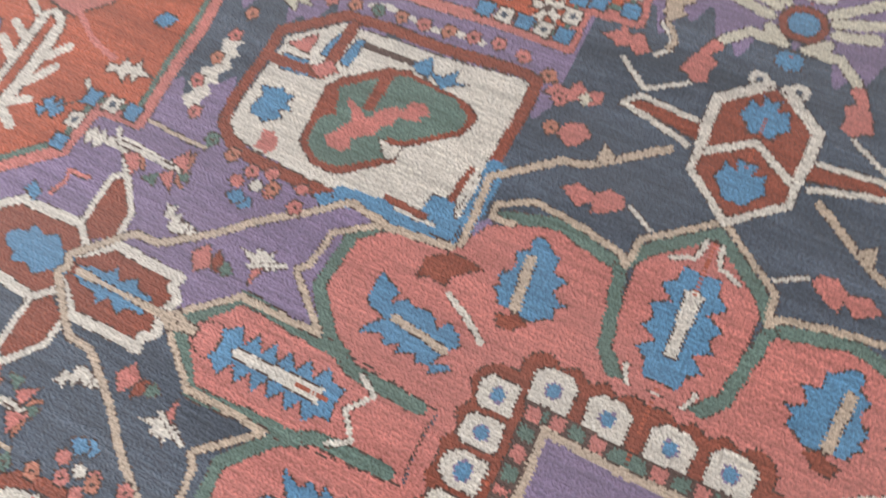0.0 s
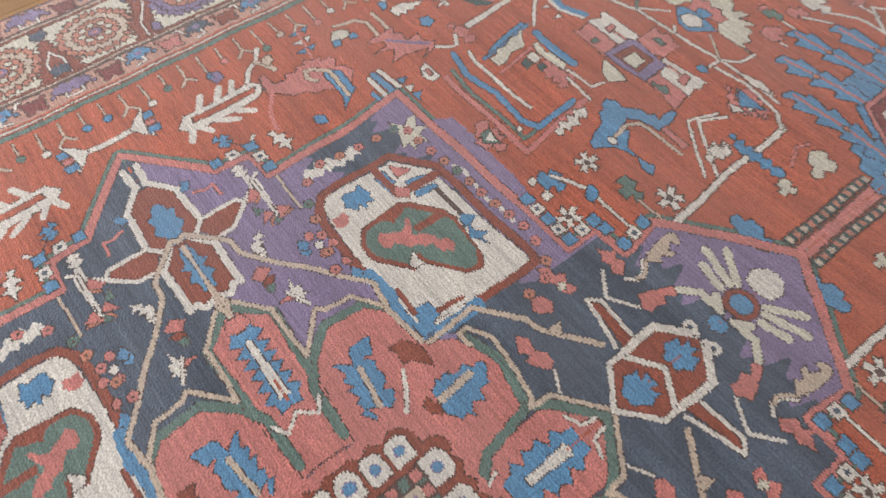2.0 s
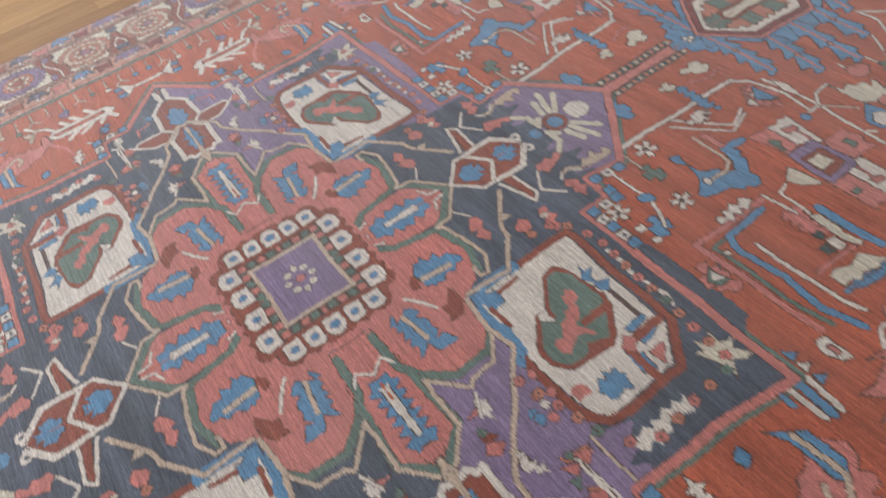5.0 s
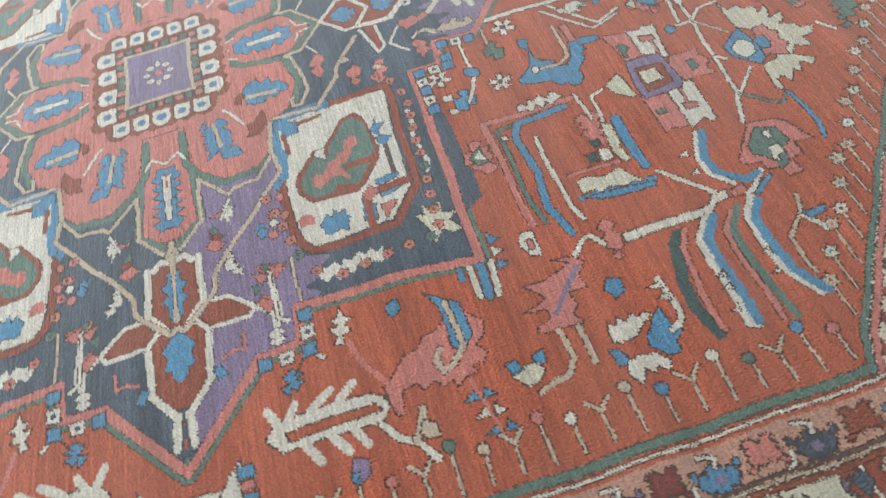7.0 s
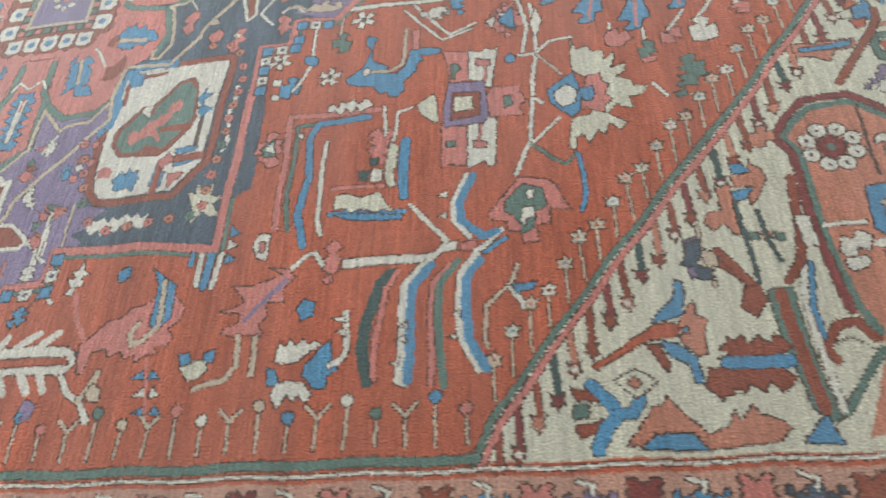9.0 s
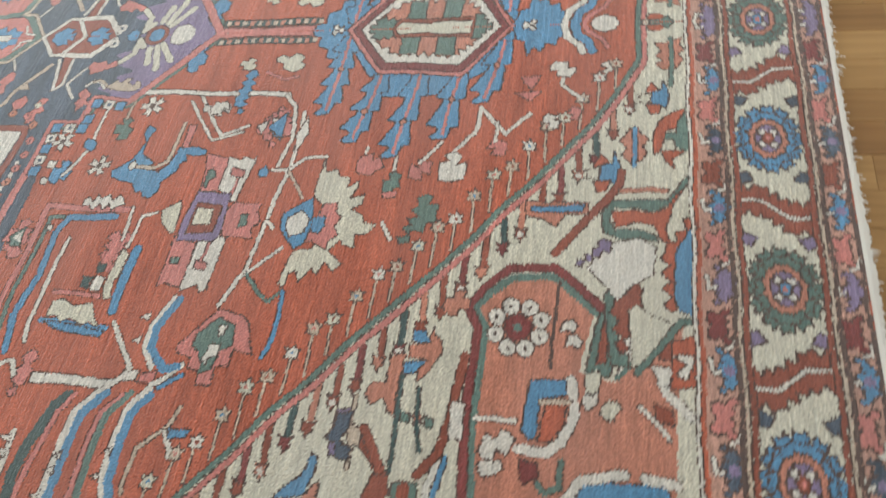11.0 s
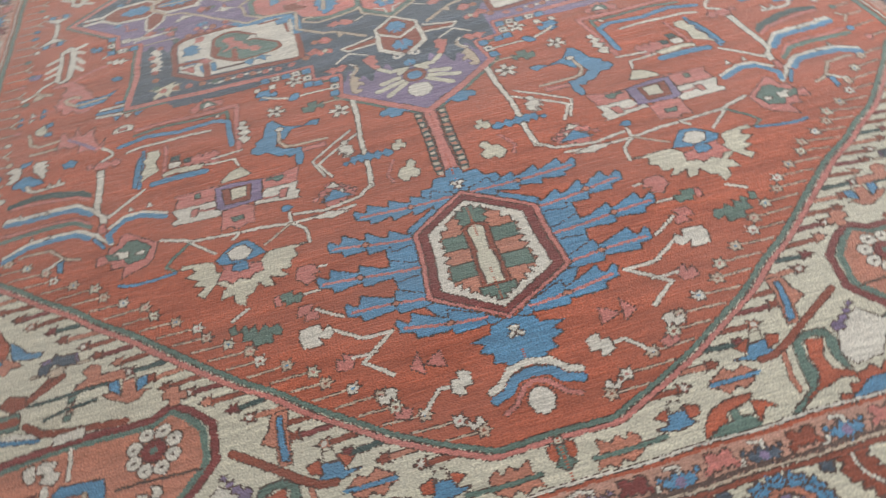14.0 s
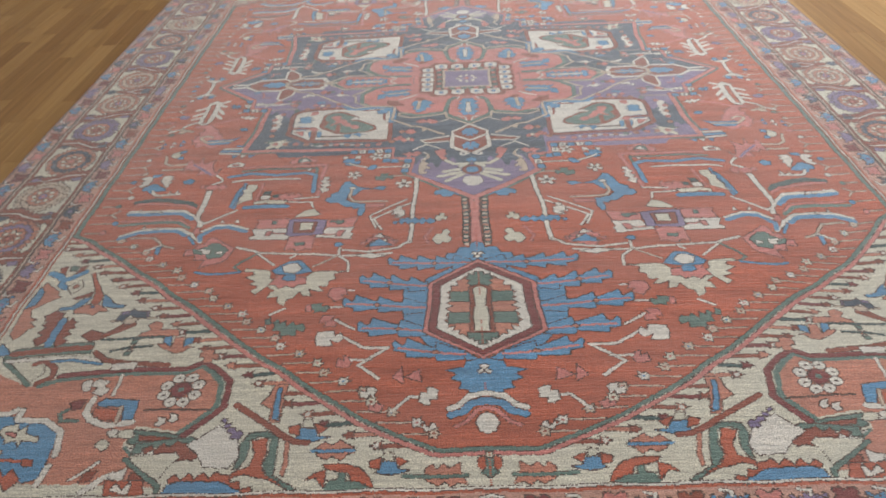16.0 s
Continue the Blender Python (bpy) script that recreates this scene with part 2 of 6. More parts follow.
def blossom(name, colour, at, r, n):
    """A ring of petals round an eye."""
    who = motif(name)
    if n < 7:
        turn = 0.6 * at[0] + at[1]
        tips = [(r * k * math.cos(turn + math.pi * (i + d) / n), r * k * math.sin(turn + math.pi * (i + d) / n)) for i in range(0, 2 * n, 2) for k, d in ((1.0, -0.45), (0.85, 0.0), (1.05, 0.45), (0.38, 1.0))]
        fill(name, colour, [(at[0] + p, at[1] + q) for p, q in tips], own=who)
        disc(name, DARK, at, 0.3 * r, None, own=who, n=5)
        return
    for i in range(n):
        a = 2 * math.pi * (i + 0.5) / n
        c = (at[0] + 0.68 * r * math.cos(a), at[1] + 0.68 * r * math.sin(a))
        disc(name, colour, c, r * (0.42 if n < 7 else 0.27), own=who)
        if n > 6:
            disc(name, DARK, c, 0.35, None, own=who)
    disc(name, DARK if n < 7 else MAROON, at, r * (0.16 if n < 7 else 0.3), None, own=who)


def checks(name, pts):
    """A chain of blue and ivory squares."""
    who = motif(name)
    for (a, b), (c, d) in zip(pts, pts[1:]):
        n = max(int(math.hypot(c - a, d - b) / 2.7), 1)
        for i in range(n + 1):
            k = i / n
            x, y = a + (c - a) * k, b + (d - b) * k
            fill(name, IVORY if i % 2 else BLUE, [(x - 1.2, y - 1.2), (x + 1.2, y - 1.2), (x + 1.2, y + 1.2), (x - 1.2, y + 1.2)], own=who)
            if i % 2:
                disc(name, NAVY, (x, y), 0.5, None, own=who)


# spandrels in the corners of the field
area("spandrel")
spandrel = current[0]
SLOPE = [(112.5, 95), (106, 98.2), (90.2, 110.7), (79, 119.4), (67.6, 128.8), (55.4, 139.4), (30.5, 158.6), (25.3, 162.5), (18, 166.6), (9.5, 170.2), (0, 170.3)]
fill("spandrel", CREAM, SLOPE + [(0, 179), (113, 179)], None, own=spandrel)
for i in range(26):
    # flower stems stand close together along the slope, to both sides
    v = 98.5 + 2.82 * i
    u = float(np.interp(v, [p[1] for p in SLOPE], [p[0] for p in SLOPE]))
    shade = (RUST, MAROON, RUST, DEEP_GREEN, SALMON)[i % 5]
    reach = 8.2 + 0.8 * (i % 2)
    who = line("stem_flower", shade, 1.5, [(u + 3, v), (u + reach, v + 0.2)])
    h = u + reach
    fill("stem_flower", (RUST, RUST, SALMON, MAROON, RUST)[i % 5], [(h - 0.3, v - 0.4), (h - 0.7, v - 1.15), (h + 0.4, v - 0.7), (h + 1.0, v - 1.05), (h + 1.2, v - 0.4), (h + 2.1, v),
                                                                     (h + 1.2, v + 0.4), (h + 1.0, v + 1.05), (h + 0.4, v + 0.7), (h - 0.7, v + 1.15), (h - 0.3, v + 0.4)], own=who)
    if i % 3 == 1:
        disc("stem_flower", IVORY, (h + 0.6, v), 0.55, None, own=who)
area("field")
for i in range(25):
    v = 98.5 + 2.82 * i
    u = float(np.interp(v, [p[1] for p in SLOPE], [p[0] for p in SLOPE]))
    if u > 9:
        reach = 7.4 + 0.8 * (i % 3)
        h = u - reach
        who = line("stem_flower", TAN, 0.55, [(u - 1.8, v), (h, v - 0.1)])
        fill("stem_flower", (TAN, CREAM, TAN, IVORY)[i % 4], [(h + 0.4, v - 0.4), (h + 0.2, v - 1.3), (h - 0.6, v - 0.9), (h - 1.5, v - 1.4), (h - 1.3, v - 0.4), (h - 2.2, v + 0.1),
                                                                (h - 1.3, v + 0.5), (h - 1.4, v + 1.3), (h - 0.5, v + 0.9), (h + 0.3, v + 1.2), (h + 0.4, v + 0.3)], own=who)
        disc("stem_flower", (RUST, BLUE, PINK)[i % 3], (h - 0.6, v), 0.35, None, own=who)
for i in range(22):
    # forked sprouts along the field's edge
    v = 4.4 * i + 2
    who = line("sprout", TAN, 0.7, [(109.8, v), (106.3 - i % 3, v)])
    if i % 3 == 1:
        line("sprout", TAN, 0.9, [(104.5 - i % 3, v - 1.7), (106.3 - i % 3, v), (104.5 - i % 3, v + 1.7)], own=who)
    else:
        disc("sprout", (BLUE, PINK, IVORY, GREEN, TAN)[i % 5], (104.9 - i % 3, v), 1.0, own=who)
line("slope_line", PINK, 1.5, [(u + 0.9, v + 0.95) for u, v in SLOPE])
line("slope_line", GREEN, 1.4, SLOPE)
line("edge_line", GREEN, 1.7, [(111.9, 0), (111.9, 95.5)])

# medallion
area("medallion")
medallion = current[0]
OUTLINE = [(0, 82.6), (19.6, 67.8), (18.7, 59), (25.7, 58.8), (25.2, 52.5), (74.3, 51.1), (72.5, 36), (72.2, 20), (78.5, 19.6), (79.1, 12.9), (94, 0)]
line("medallion_outline", GREEN, 4.6, OUTLINE)
fill("medallion", NAVY, OUTLINE + [(0, 0)], None, own=medallion)

area("medallion")
fill("lobe", PINK, [(20.7, 3.6), (31, 3.9), (34.4, 6.2), (38.8, 11.2), (38.7, 18.3), (34.6, 21.7), (29.8, 21.2), (27, 21.9), (24.4, 26.2), (16.6, 29.4), (8.5, 28.1), (6.8, 30.9), (7.7, 26.9), (6.6, 18.6), (3.4, 14.8), (10.4, 13.6)])
fill("lobe", PINK, [(2.9, 14.3), (6.6, 18.5), (6.9, 28.6), (6.5, 31.1), (0, 36.6), (0, 33.9), (0, 16.7), (0, 11.6)])
fill("lobe", PINK, [(20.2, 4.5), (30.6, 5.2), (41.8, 5.9), (46.7, 5.9), (51.9, 0), (20.2, 0)])
line("lobe_edge", GREEN, 2.0, [(21.9, 3.9), (31, 3.9), (34.5, 6.2), (38.9, 11.2), (38.7, 18.4), (34.6, 21.7)])
line("lobe_edge", GREEN, 2.0, [(24.3, 27.7), (16.7, 29.6), (8.3, 28), (6.8, 18.6), (3.7, 15.4)])
line("lobe_edge", GREEN, 2.0, [(8.3, 28), (6.5, 31.1), (0, 36.2)])
line("lobe_edge", GREEN, 2.0, [(32.6, 5.2), (41.8, 5.9), (46.5, 5.9), (51.5, 0)])
line("lobe_rim", TAN, 1.3, [(35, 20.9), (37, 20.2), (41, 17.6), (41.2, 13), (42.4, 11.7), (36.1, 6.3), (43.8, 5.9), (47, 5.8), (53.1, 0.4), (49.5, 0)])
line("lobe_rim", TAN, 1.3, [(21.9, 27.4), (24.6, 27.4), (24.6, 29.1), (20.7, 31.1), (14.9, 30.4), (8.7, 29.4), (7.9, 28.3), (7.6, 32), (0, 37.9)])
fill("panel_ground", NAVY, [(72.5, 40), (72.2, 33.1), (64.7, 20.9), (39.2, 21.4), (27, 21.9), (26.9, 32.4), (19.7, 37.9), (25.2, 52.6), (44, 55.7), (62.1, 55.7)], edge=None)
fill("panel", IVORY, [(61, 25.4), (61.1, 28.4), (60.7, 36.2), (60.8, 39.6), (54.6, 44.6), (52.9, 44.3), (29.1, 45.6), (27.6, 45.6), (27.6, 33), (28, 24.2), (30.4, 23.3), (42.9, 22.6), (55.8, 23), (59.1, 23.6)])
line("panel_rim", RUST, 2, [(61.7, 24.8), (62.1, 28.1), (61.9, 36.2), (62.1, 40.1), (54.8, 45.7), (28.9, 46.6), (27, 46.2), (27, 32.4)])
line("panel_rim", RUST, 2, [(61.7, 24.8), (59.4, 22.8), (56, 21.9), (43, 21.8)])
fill("octagon", RUST, [(51.3, 26.7), (51.7, 34.7), (50.6, 36.7), (45.8, 40.4), (42.7, 41.3), (34.4, 40.3), (31.7, 38.5), (32.6, 35.4), (38.8, 30.8), (38.2, 28.8), (44.2, 24.6), (48, 24.5)])
fill("octagon_field", GREEN, [(50.3, 27.2), (50.5, 30.2), (49.5, 31.6), (48.5, 31.8), (50, 35.4), (45.1, 39.6), (42.6, 40.5), (35.5, 40.1), (32.9, 38.1), (33.2, 36.2), (38.7, 31.9), (41, 31.8), (39.8, 28.9), (44.6, 25.7), (47.8, 25.4)], edge=None)
line("octagon_cross", RUST, 2, [(45.1, 39.9), (45.1, 34.7)], edge=None)
fill("octagon_cross", PINK, [(48.6, 28.6), (47.4, 30), (46.2, 31.8), (46.7, 33.2), (47.9, 33.7), (47.9, 34.6), (45.8, 33.9), (44.7, 33), (44, 33.7), (44, 34.4), (42.2, 36.1), (41, 36), (40.3, 37.7), (38.6, 37.9), (37.6, 36.4), (38.9, 36.1), (38.1, 35.5), (39.2, 35.1), (41.1, 34.8), (41.1, 33.5), (42.2, 32.9), (42.6, 31.4), (45, 29.8), (44.5, 28.6), (45.3, 27.7), (47.4, 27.7)], edge=None)
fill("octagon_bud", IVORY, [(41.8, 31.2), (40, 30.9), (38.4, 31.3), (38.6, 29), (39.7, 28.7)])
fill("panel_leaf", BLUE, [(59.6, 28.6), (58.8, 30.4), (59.7, 31.9), (58.3, 32), (56.8, 32.6), (56.2, 31.8), (54.8, 32), (55.4, 30.6), (54.1, 29.8), (55.9, 29.2), (54.9, 28.4), (56.2, 27.6), (57.1, 26.7), (58, 27.4), (59.1, 27.5)])
fill("panel_bud", PINK, [(56.3, 23.4), (56.1, 25.1), (56.4, 26), (55, 26.4), (53.7, 25.4), (53.4, 24.1), (54.3, 23.2)], edge=None)
fill("panel_tree", BLUE, [(43.1, 42.4), (40.6, 44.6), (40.1, 42.9), (40, 41.3), (41.8, 41.5)])
fill("panel_tree", BLUE, [(40.2, 42.3), (38.2, 42.4), (36.6, 44.1), (36.6, 42.4), (34.8, 42.4), (36.6, 41.7), (37.8, 40.6)])
line("panel_bar", DARK, 1.5, [(50.1, 42.3), (43, 42.5)], edge=None)
fill("panel_hook", BLUE, [(59, 35), (59.3, 36.3), (53.7, 36.2), (53.8, 35.3)])
fill("panel_hook", BLUE, [(59.8, 37.4), (55.8, 37.7), (55.8, 36.4), (59.3, 36.3)])
line("panel_hook", RUST, 2, [(61.4, 36.2), (53.1, 36.3)], edge=None)
fill("panel_tip", PINK, [(60.3, 38.8), (56.7, 41.9), (56.5, 38.5)])
fill("panel_hook", BLUE, [(54.9, 39), (55, 41), (53.9, 43.5), (53.3, 42.1), (53.5, 38.7)])
line("panel_hook", RUST, 2.3, [(53, 44.6), (53.1, 38.2)])
fill("panel_hook", BLUE, [(52.2, 38.9), (51.5, 43.1), (50.4, 43), (50.4, 38.5)])
fill("panel_knot", PINK, [(55.3, 36.8), (53, 38.8), (51.2, 37.4), (53.1, 35.7)])
line("corner_step", BLUE, 3.4, [(42.4, 22.3), (29.6, 22.7)], edge=None)
line("corner_step", BLUE, 3.6, [(26.5, 33), (27.3, 23.7)], edge=None)
fill("corner_step", BLUE, [(32.5, 24.7), (32.1, 27.2), (29.1, 27.6), (28.7, 25.6), (27.2, 25), (27.7, 22.6), (30.3, 22.6)])
line("step_line", IVORY, 0.9, [(35.3, 23.5), (30.5, 23.6)])
line("step_line", IVORY, 0.9, [(28.3, 26), (27.8, 31.4)])
line("step_line", RUST, 1.3, [(37, 24.2), (32, 24.1)])
line("step_line", RUST, 1.3, [(29.8, 27.6), (29.2, 31.9)])
line("row_bird", IVORY, 1.3, [(52.4, 48.1), (50.2, 48.9), (46.6, 48.7), (43.3, 48.1), (39.6, 49), (35.7, 48.7)], edge=None)
fill("serrate_leaf", IVORY, [(67.6, 24.9), (67.9, 27.4), (68.3, 29.4), (67.3, 31.5), (68, 34.1), (67.2, 36.7), (66.6, 35.2), (66.2, 33.3), (66.2, 31), (66.8, 29.1), (66.2, 26.6)], edge=None, teeth=(2.4, 1.2))
fill("side_hexagon", RUST, [(83.6, 0.6), (79.5, 4.7), (70.7, 5.1), (68.6, 3), (68.1, 0), (67.7, -1.7), (71, -3.8), (79.3, -3.1)])
fill("side_hexagon", RUST, [(68.9, 0.6), (67.9, 2.7), (64.4, 4.7), (54.8, 4.8), (53.6, 1), (55, -3.1), (65.1, -2.8)])
fill("side_leaf", BLUE, [(78.7, 0.2), (77.9, 1.2), (76.3, 1.6), (76.1, 2.7), (74.2, 2), (72.5, 2.8), (70.8, 1.4), (68.4, 1), (68.5, 0), (70.1, -0.3), (72.1, -1.3), (73.5, -0.7), (75.5, -1.2), (76.3, -0.1)])
fill("side_leaf", BLUE, [(67.9, 0.6), (65.4, 1.2), (63.3, 1.7), (62.8, 2.7), (61.8, 1.3), (59.6, 2.6), (58.9, 1.5), (56.6, 1.2), (56.3, 0.2), (58.2, -0.3), (58.9, -2.1), (60.2, -1.1), (62.8, -1), (64.1, -0.5)])
line("side_rim", IVORY, 1.7, [(89.8, 1.2), (84.5, 1), (79.8, 4.9), (70.4, 5.2), (68.3, 3.1)])
line("side_rim", IVORY, 1.7, [(68.3, 2), (64.6, 4.8), (54.8, 4.8), (55.1, 3.5), (53.6, 2.1), (54.4, -0.1), (54.7, -3.1)])
fill("side_wing", RUST, [(70.4, 5.9), (70.3, 12), (68.9, 12.5), (65.3, 9), (65.1, 5.8), (68.4, 3.7)])
line("side_wing_rim", IVORY, 1.4, [(70.6, 5.6), (70.5, 12.2), (69.2, 13.4), (65.2, 9), (65, 5.7)])
line("side_stem", IVORY, 1.2, [(69.4, 13.3), (71.4, 15.9), (75, 16.2), (72.1, 17.2), (62.9, 16.8)])
fill("lobe_leaf", BLUE, [(33.1, 15.8), (31.2, 14.9), (29.9, 14.2), (30.3, 13.2), (30, 12.8), (28.5, 14.1), (27.5, 13.5), (25.9, 13.9), (25.2, 13.8), (24.1, 12.5), (23, 13.8), (21.7, 13.1), (21, 11.8), (22.1, 10.7), (23.3, 8.7), (21.1, 9.5), (20.9, 8.8), (23.1, 7.4), (23.1, 8.5), (24.9, 7.8), (25.3, 8.8), (27.3, 7.7), (27.4, 8.9), (29.1, 8), (29.6, 9.1), (32.1, 8.3), (31.7, 9.2), (30.2, 10.9), (32.1, 11.3), (33.1, 12.4)])
line("lobe_leaf_core", TAN, 1.4, [(29.1, 11.3), (22.4, 10.6)])
fill("lobe_leaf", BLUE, [(20.2, 24.2), (18.6, 25.6), (19.1, 26.5), (18.6, 27.1), (17.1, 27.1), (16.3, 26.3), (15.2, 25.8), (15.1, 24), (13.2, 23.6), (14.5, 22.1), (13.1, 21), (12, 21.2), (13.5, 20.1), (13, 18.9), (15.1, 17.5), (16.6, 17.6), (17.4, 18), (19.2, 17.9), (19.6, 19), (20, 19.1), (20.7, 19.4), (19.9, 20.1), (20.6, 21), (20.3, 22.2), (20, 21.6), (19.3, 22.8)])
line("lobe_leaf_core", TAN, 1.6, [(18.2, 24.2), (17.3, 18.3)])
fill("lobe_flower", RUST, [(29.4, 19.8), (26.4, 21.6), (22.3, 21), (25.2, 18.9), (25.5, 17.5), (27.6, 17.7), (29.1, 16.8)])
line("lobe_stem", IVORY, 1.2, [(24.6, 16.8), (21.5, 15.1), (19.7, 13.8), (16.7, 11.4)])
fill("lobe_bud", RUST, [(19, 16.8), (16.6, 17.6), (15, 17), (16.5, 15.7), (18.1, 15.6)])
fill("ground_leaf", PINK, [(22.5, 55.9), (20.4, 57.2), (20.4, 58.7), (19.1, 57.2), (17.6, 57.8), (15.8, 55.8), (17.2, 54.4), (18.4, 55.4), (19.8, 54.7), (20.7, 55.5)])
fill("ground_leaf", PINK, [(11.9, 54.9), (11.1, 57.2), (10.3, 58.9), (8.9, 61.1), (7.6, 61.5), (7.7, 59.8), (9, 58.2), (7.7, 57.6), (8.5, 55.9), (8.1, 54.6), (9.8, 53.7), (10.8, 54.6)])
fill("ground_leaf", PINK, [(18.5, 34.2), (17, 35.5), (14.7, 34.9), (13.2, 36), (11.5, 35.9), (10.8, 34.5), (12.5, 33), (14.2, 32.3), (14.3, 33.7), (15.8, 32.5)])
fill("ground_leaf", PINK, [(25.9, 45.2), (24.8, 47.2), (23.1, 46.9), (22.3, 48.6), (20.7, 47.6), (18.7, 48), (18.6, 46.4), (20.2, 45.5), (21.4, 45.9), (23.3, 45)])
fill("ground_leaf", PINK, [(21.5, 42.6), (19.5, 43.1), (17.9, 42.1), (19, 40.2), (20.1, 39.4), (22, 40.6)])
fill("ground_bud", CREAM, [(21.7, 46.3), (20.8, 47.5), (19.8, 46.6), (20.5, 45.2)])
line("leaf_stem", IVORY, 0.8, [(10.4, 34.8), (8.7, 34.2), (7.2, 33.3)])
line("leaf_stem", IVORY, 1, [(16, 60.2), (14.2, 58.7), (13.8, 57.1), (15.2, 55.6)])
fill("ring_flower", PINK, [(56.3, 18), (56.2, 18.9), (55.3, 19.4), (54.4, 18.8), (54.6, 17.9), (55.5, 17.4)])
fill("ring_flower", IVORY, [(53.7, 18.4), (53.6, 19.2), (52.7, 19.7), (51.8, 19.2), (52, 18.3), (52.9, 17.8)])
fill("ring_flower", PINK, [(51.5, 18.4), (51.4, 19.3), (50.5, 19.8), (49.6, 19.2), (49.8, 18.3), (50.7, 17.8)])
fill("ring_flower", PINK, [(52.7, 20.8), (52.6, 21.7), (51.7, 22.2), (50.8, 21.6), (50.9, 20.7), (51.9, 20.2)])
fill("ring_flower", PINK, [(48.2, 20.7), (48.1, 21.5), (47.2, 22), (46.3, 21.5), (46.5, 20.6), (47.4, 20.1)])
fill("ground_flower", BLUE, [(54.2, 16.6), (52.3, 17.1), (51.8, 16), (53.4, 15.2)])
fill("ground_flower", BLUE, [(45.8, 20.9), (44.2, 22.2), (42.7, 21.2), (44, 19.9)])
fill("ground_flower", IVORY, [(58.5, 9.9), (58.8, 11.3), (57.5, 11.2), (56.1, 10.7), (57, 9.6)])
fill("ground_flower", RUST, [(53.1, 7.6), (52.5, 9.8), (50.5, 8.2), (51.4, 7.1)])
fill("ground_bird", IVORY, [(49, 10.9), (46.9, 11), (45.7, 12.7), (46, 10.7), (43.4, 11.4), (45.9, 9.5)])
fill("ground_flower", SALMON, [(70.7, 15.3), (68.4, 16.4), (67.2, 14.4)])
fill("ground_flower", SALMON, [(64.4, 17.7), (62.4, 19.9), (62, 17.2)])
fill("ground_flower", SALMON, [(62.7, 15), (63.1, 16.4), (60.9, 14.7)])
fill("big_palmette", CREAM, [(69, 44.8), (66, 47), (67.6, 48.6), (67.2, 50.5), (64.8, 48.9), (63.4, 50.5), (62.4, 48.3), (59.6, 48.6), (61.4, 46.7), (59.8, 45.2), (62, 45.1), (61.5, 43.3), (63.9, 44.5), (66.3, 45)])
line("vine", TAN, 1.5, [(68.8, 0), (69.7, 0.9), (63.5, 6.9), (59.9, 7.4), (53.4, 12), (41.1, 21.9), (35, 20.9), (27.1, 22.1)])
line("vine", TAN, 1.5, [(26.4, 22.9), (26.7, 32.1), (19.6, 37.6), (17.2, 38), (8.7, 43.7)])
fill("vine_spur", TAN, [(16.3, 38.7), (16.2, 41.7), (14.1, 40.2)])
line("vine", TAN, 1.5, [(67.1, 0), (62.6, 0), (59.1, 0), (55.9, 0), (52.7, 0), (47.3, 0)])
line("vine", TAN, 1.3, [(47.4, 0), (37.9, 0), (42.6, 0)])
line("vine", TAN, 1.3, [(47.4, 0), (48.3, 0), (51, 0), (52.4, 0.8)])
line("tan_crab", IVORY, 1.0, [(18.4, 53.5), (14.4, 50.3), (10, 53.4)])
line("tan_crab", TAN, 1.0, [(16.1, 62), (13.5, 58.4), (14.2, 57.1)])
fill("tan_crab", TAN, [(15.8, 60.8), (16.6, 64.3), (16.4, 68.1), (15.5, 69), (13.7, 68.1), (13.6, 67.2), (15, 66.9), (14.1, 65.4), (12.8, 65.9), (12.7, 64.8), (14, 63.8), (14, 63), (13.2, 62.7), (15.6, 60.5)])
fill("ground_flower", IVORY, [(61.4, 11.5), (61.1, 12.3), (57.5, 10.6), (59.1, 9.3)], teeth=(1.5, 0.6))
fill("ground_flower", PINK, [(55.6, 8.3), (54, 10.1), (52.2, 7.6), (54, 6.2)])
fill("ground_flower", PINK, [(47.5, 8.9), (48.7, 11.2), (46.2, 9.8), (47, 7.2)])
fill("ground_flower", PINK, [(71.4, 15.5), (69.4, 16.7), (68.2, 14.7), (68.7, 13.3)])
fill("ground_flower", PINK, [(65.1, 17.4), (63.5, 19.8), (62, 16.8)])
fill("ground_flower", PINK, [(65.4, 15.2), (63.7, 16.6), (62.4, 13.4)])
fill("ground_flower", GREEN, [(67.3, 13.7), (65.2, 15.3), (64.9, 13.2)])
fill("ground_flower", GREEN, [(63.3, 16.1), (61.6, 17.2), (61, 15.6)])
fill("ground_flower", GREEN, [(51.5, 7.7), (50.6, 9), (49.4, 7.8), (50.6, 6.8)])
fill("ground_bird", IVORY, [(50.2, 10.9), (48, 11.1), (48.3, 11.9), (47, 11.8), (43.5, 11.1), (47.2, 9.6)])
line("hook_line", IVORY, 0.8, [(48.1, 9.4), (43.8, 11.4)])
line("hook_line", TAN, 0.8, [(71.9, 21.1), (62, 20.8)])
line("hook_line", PINK, 0.9, [(77.2, 7.1), (76.2, 9.2), (76.6, 10.8), (73.4, 10.9)])
line("hook_line", IVORY, 1.0, [(64.4, 16.6), (72.8, 16.6), (74.1, 18.2)])
fill("ground_star", IVORY, [(77.5, 15.5), (77.3, 17), (75, 16.9), (75, 15.1)], teeth=(1.5, 0.6))
fill("ground_flower", BLUE, [(80.7, 6), (80.1, 7.7), (78.3, 6.8), (78.6, 5.2)])
fill("ground_flower", BLUE, [(55.8, 16.4), (54.1, 17.8), (52.8, 16.5), (54.1, 15.4)])
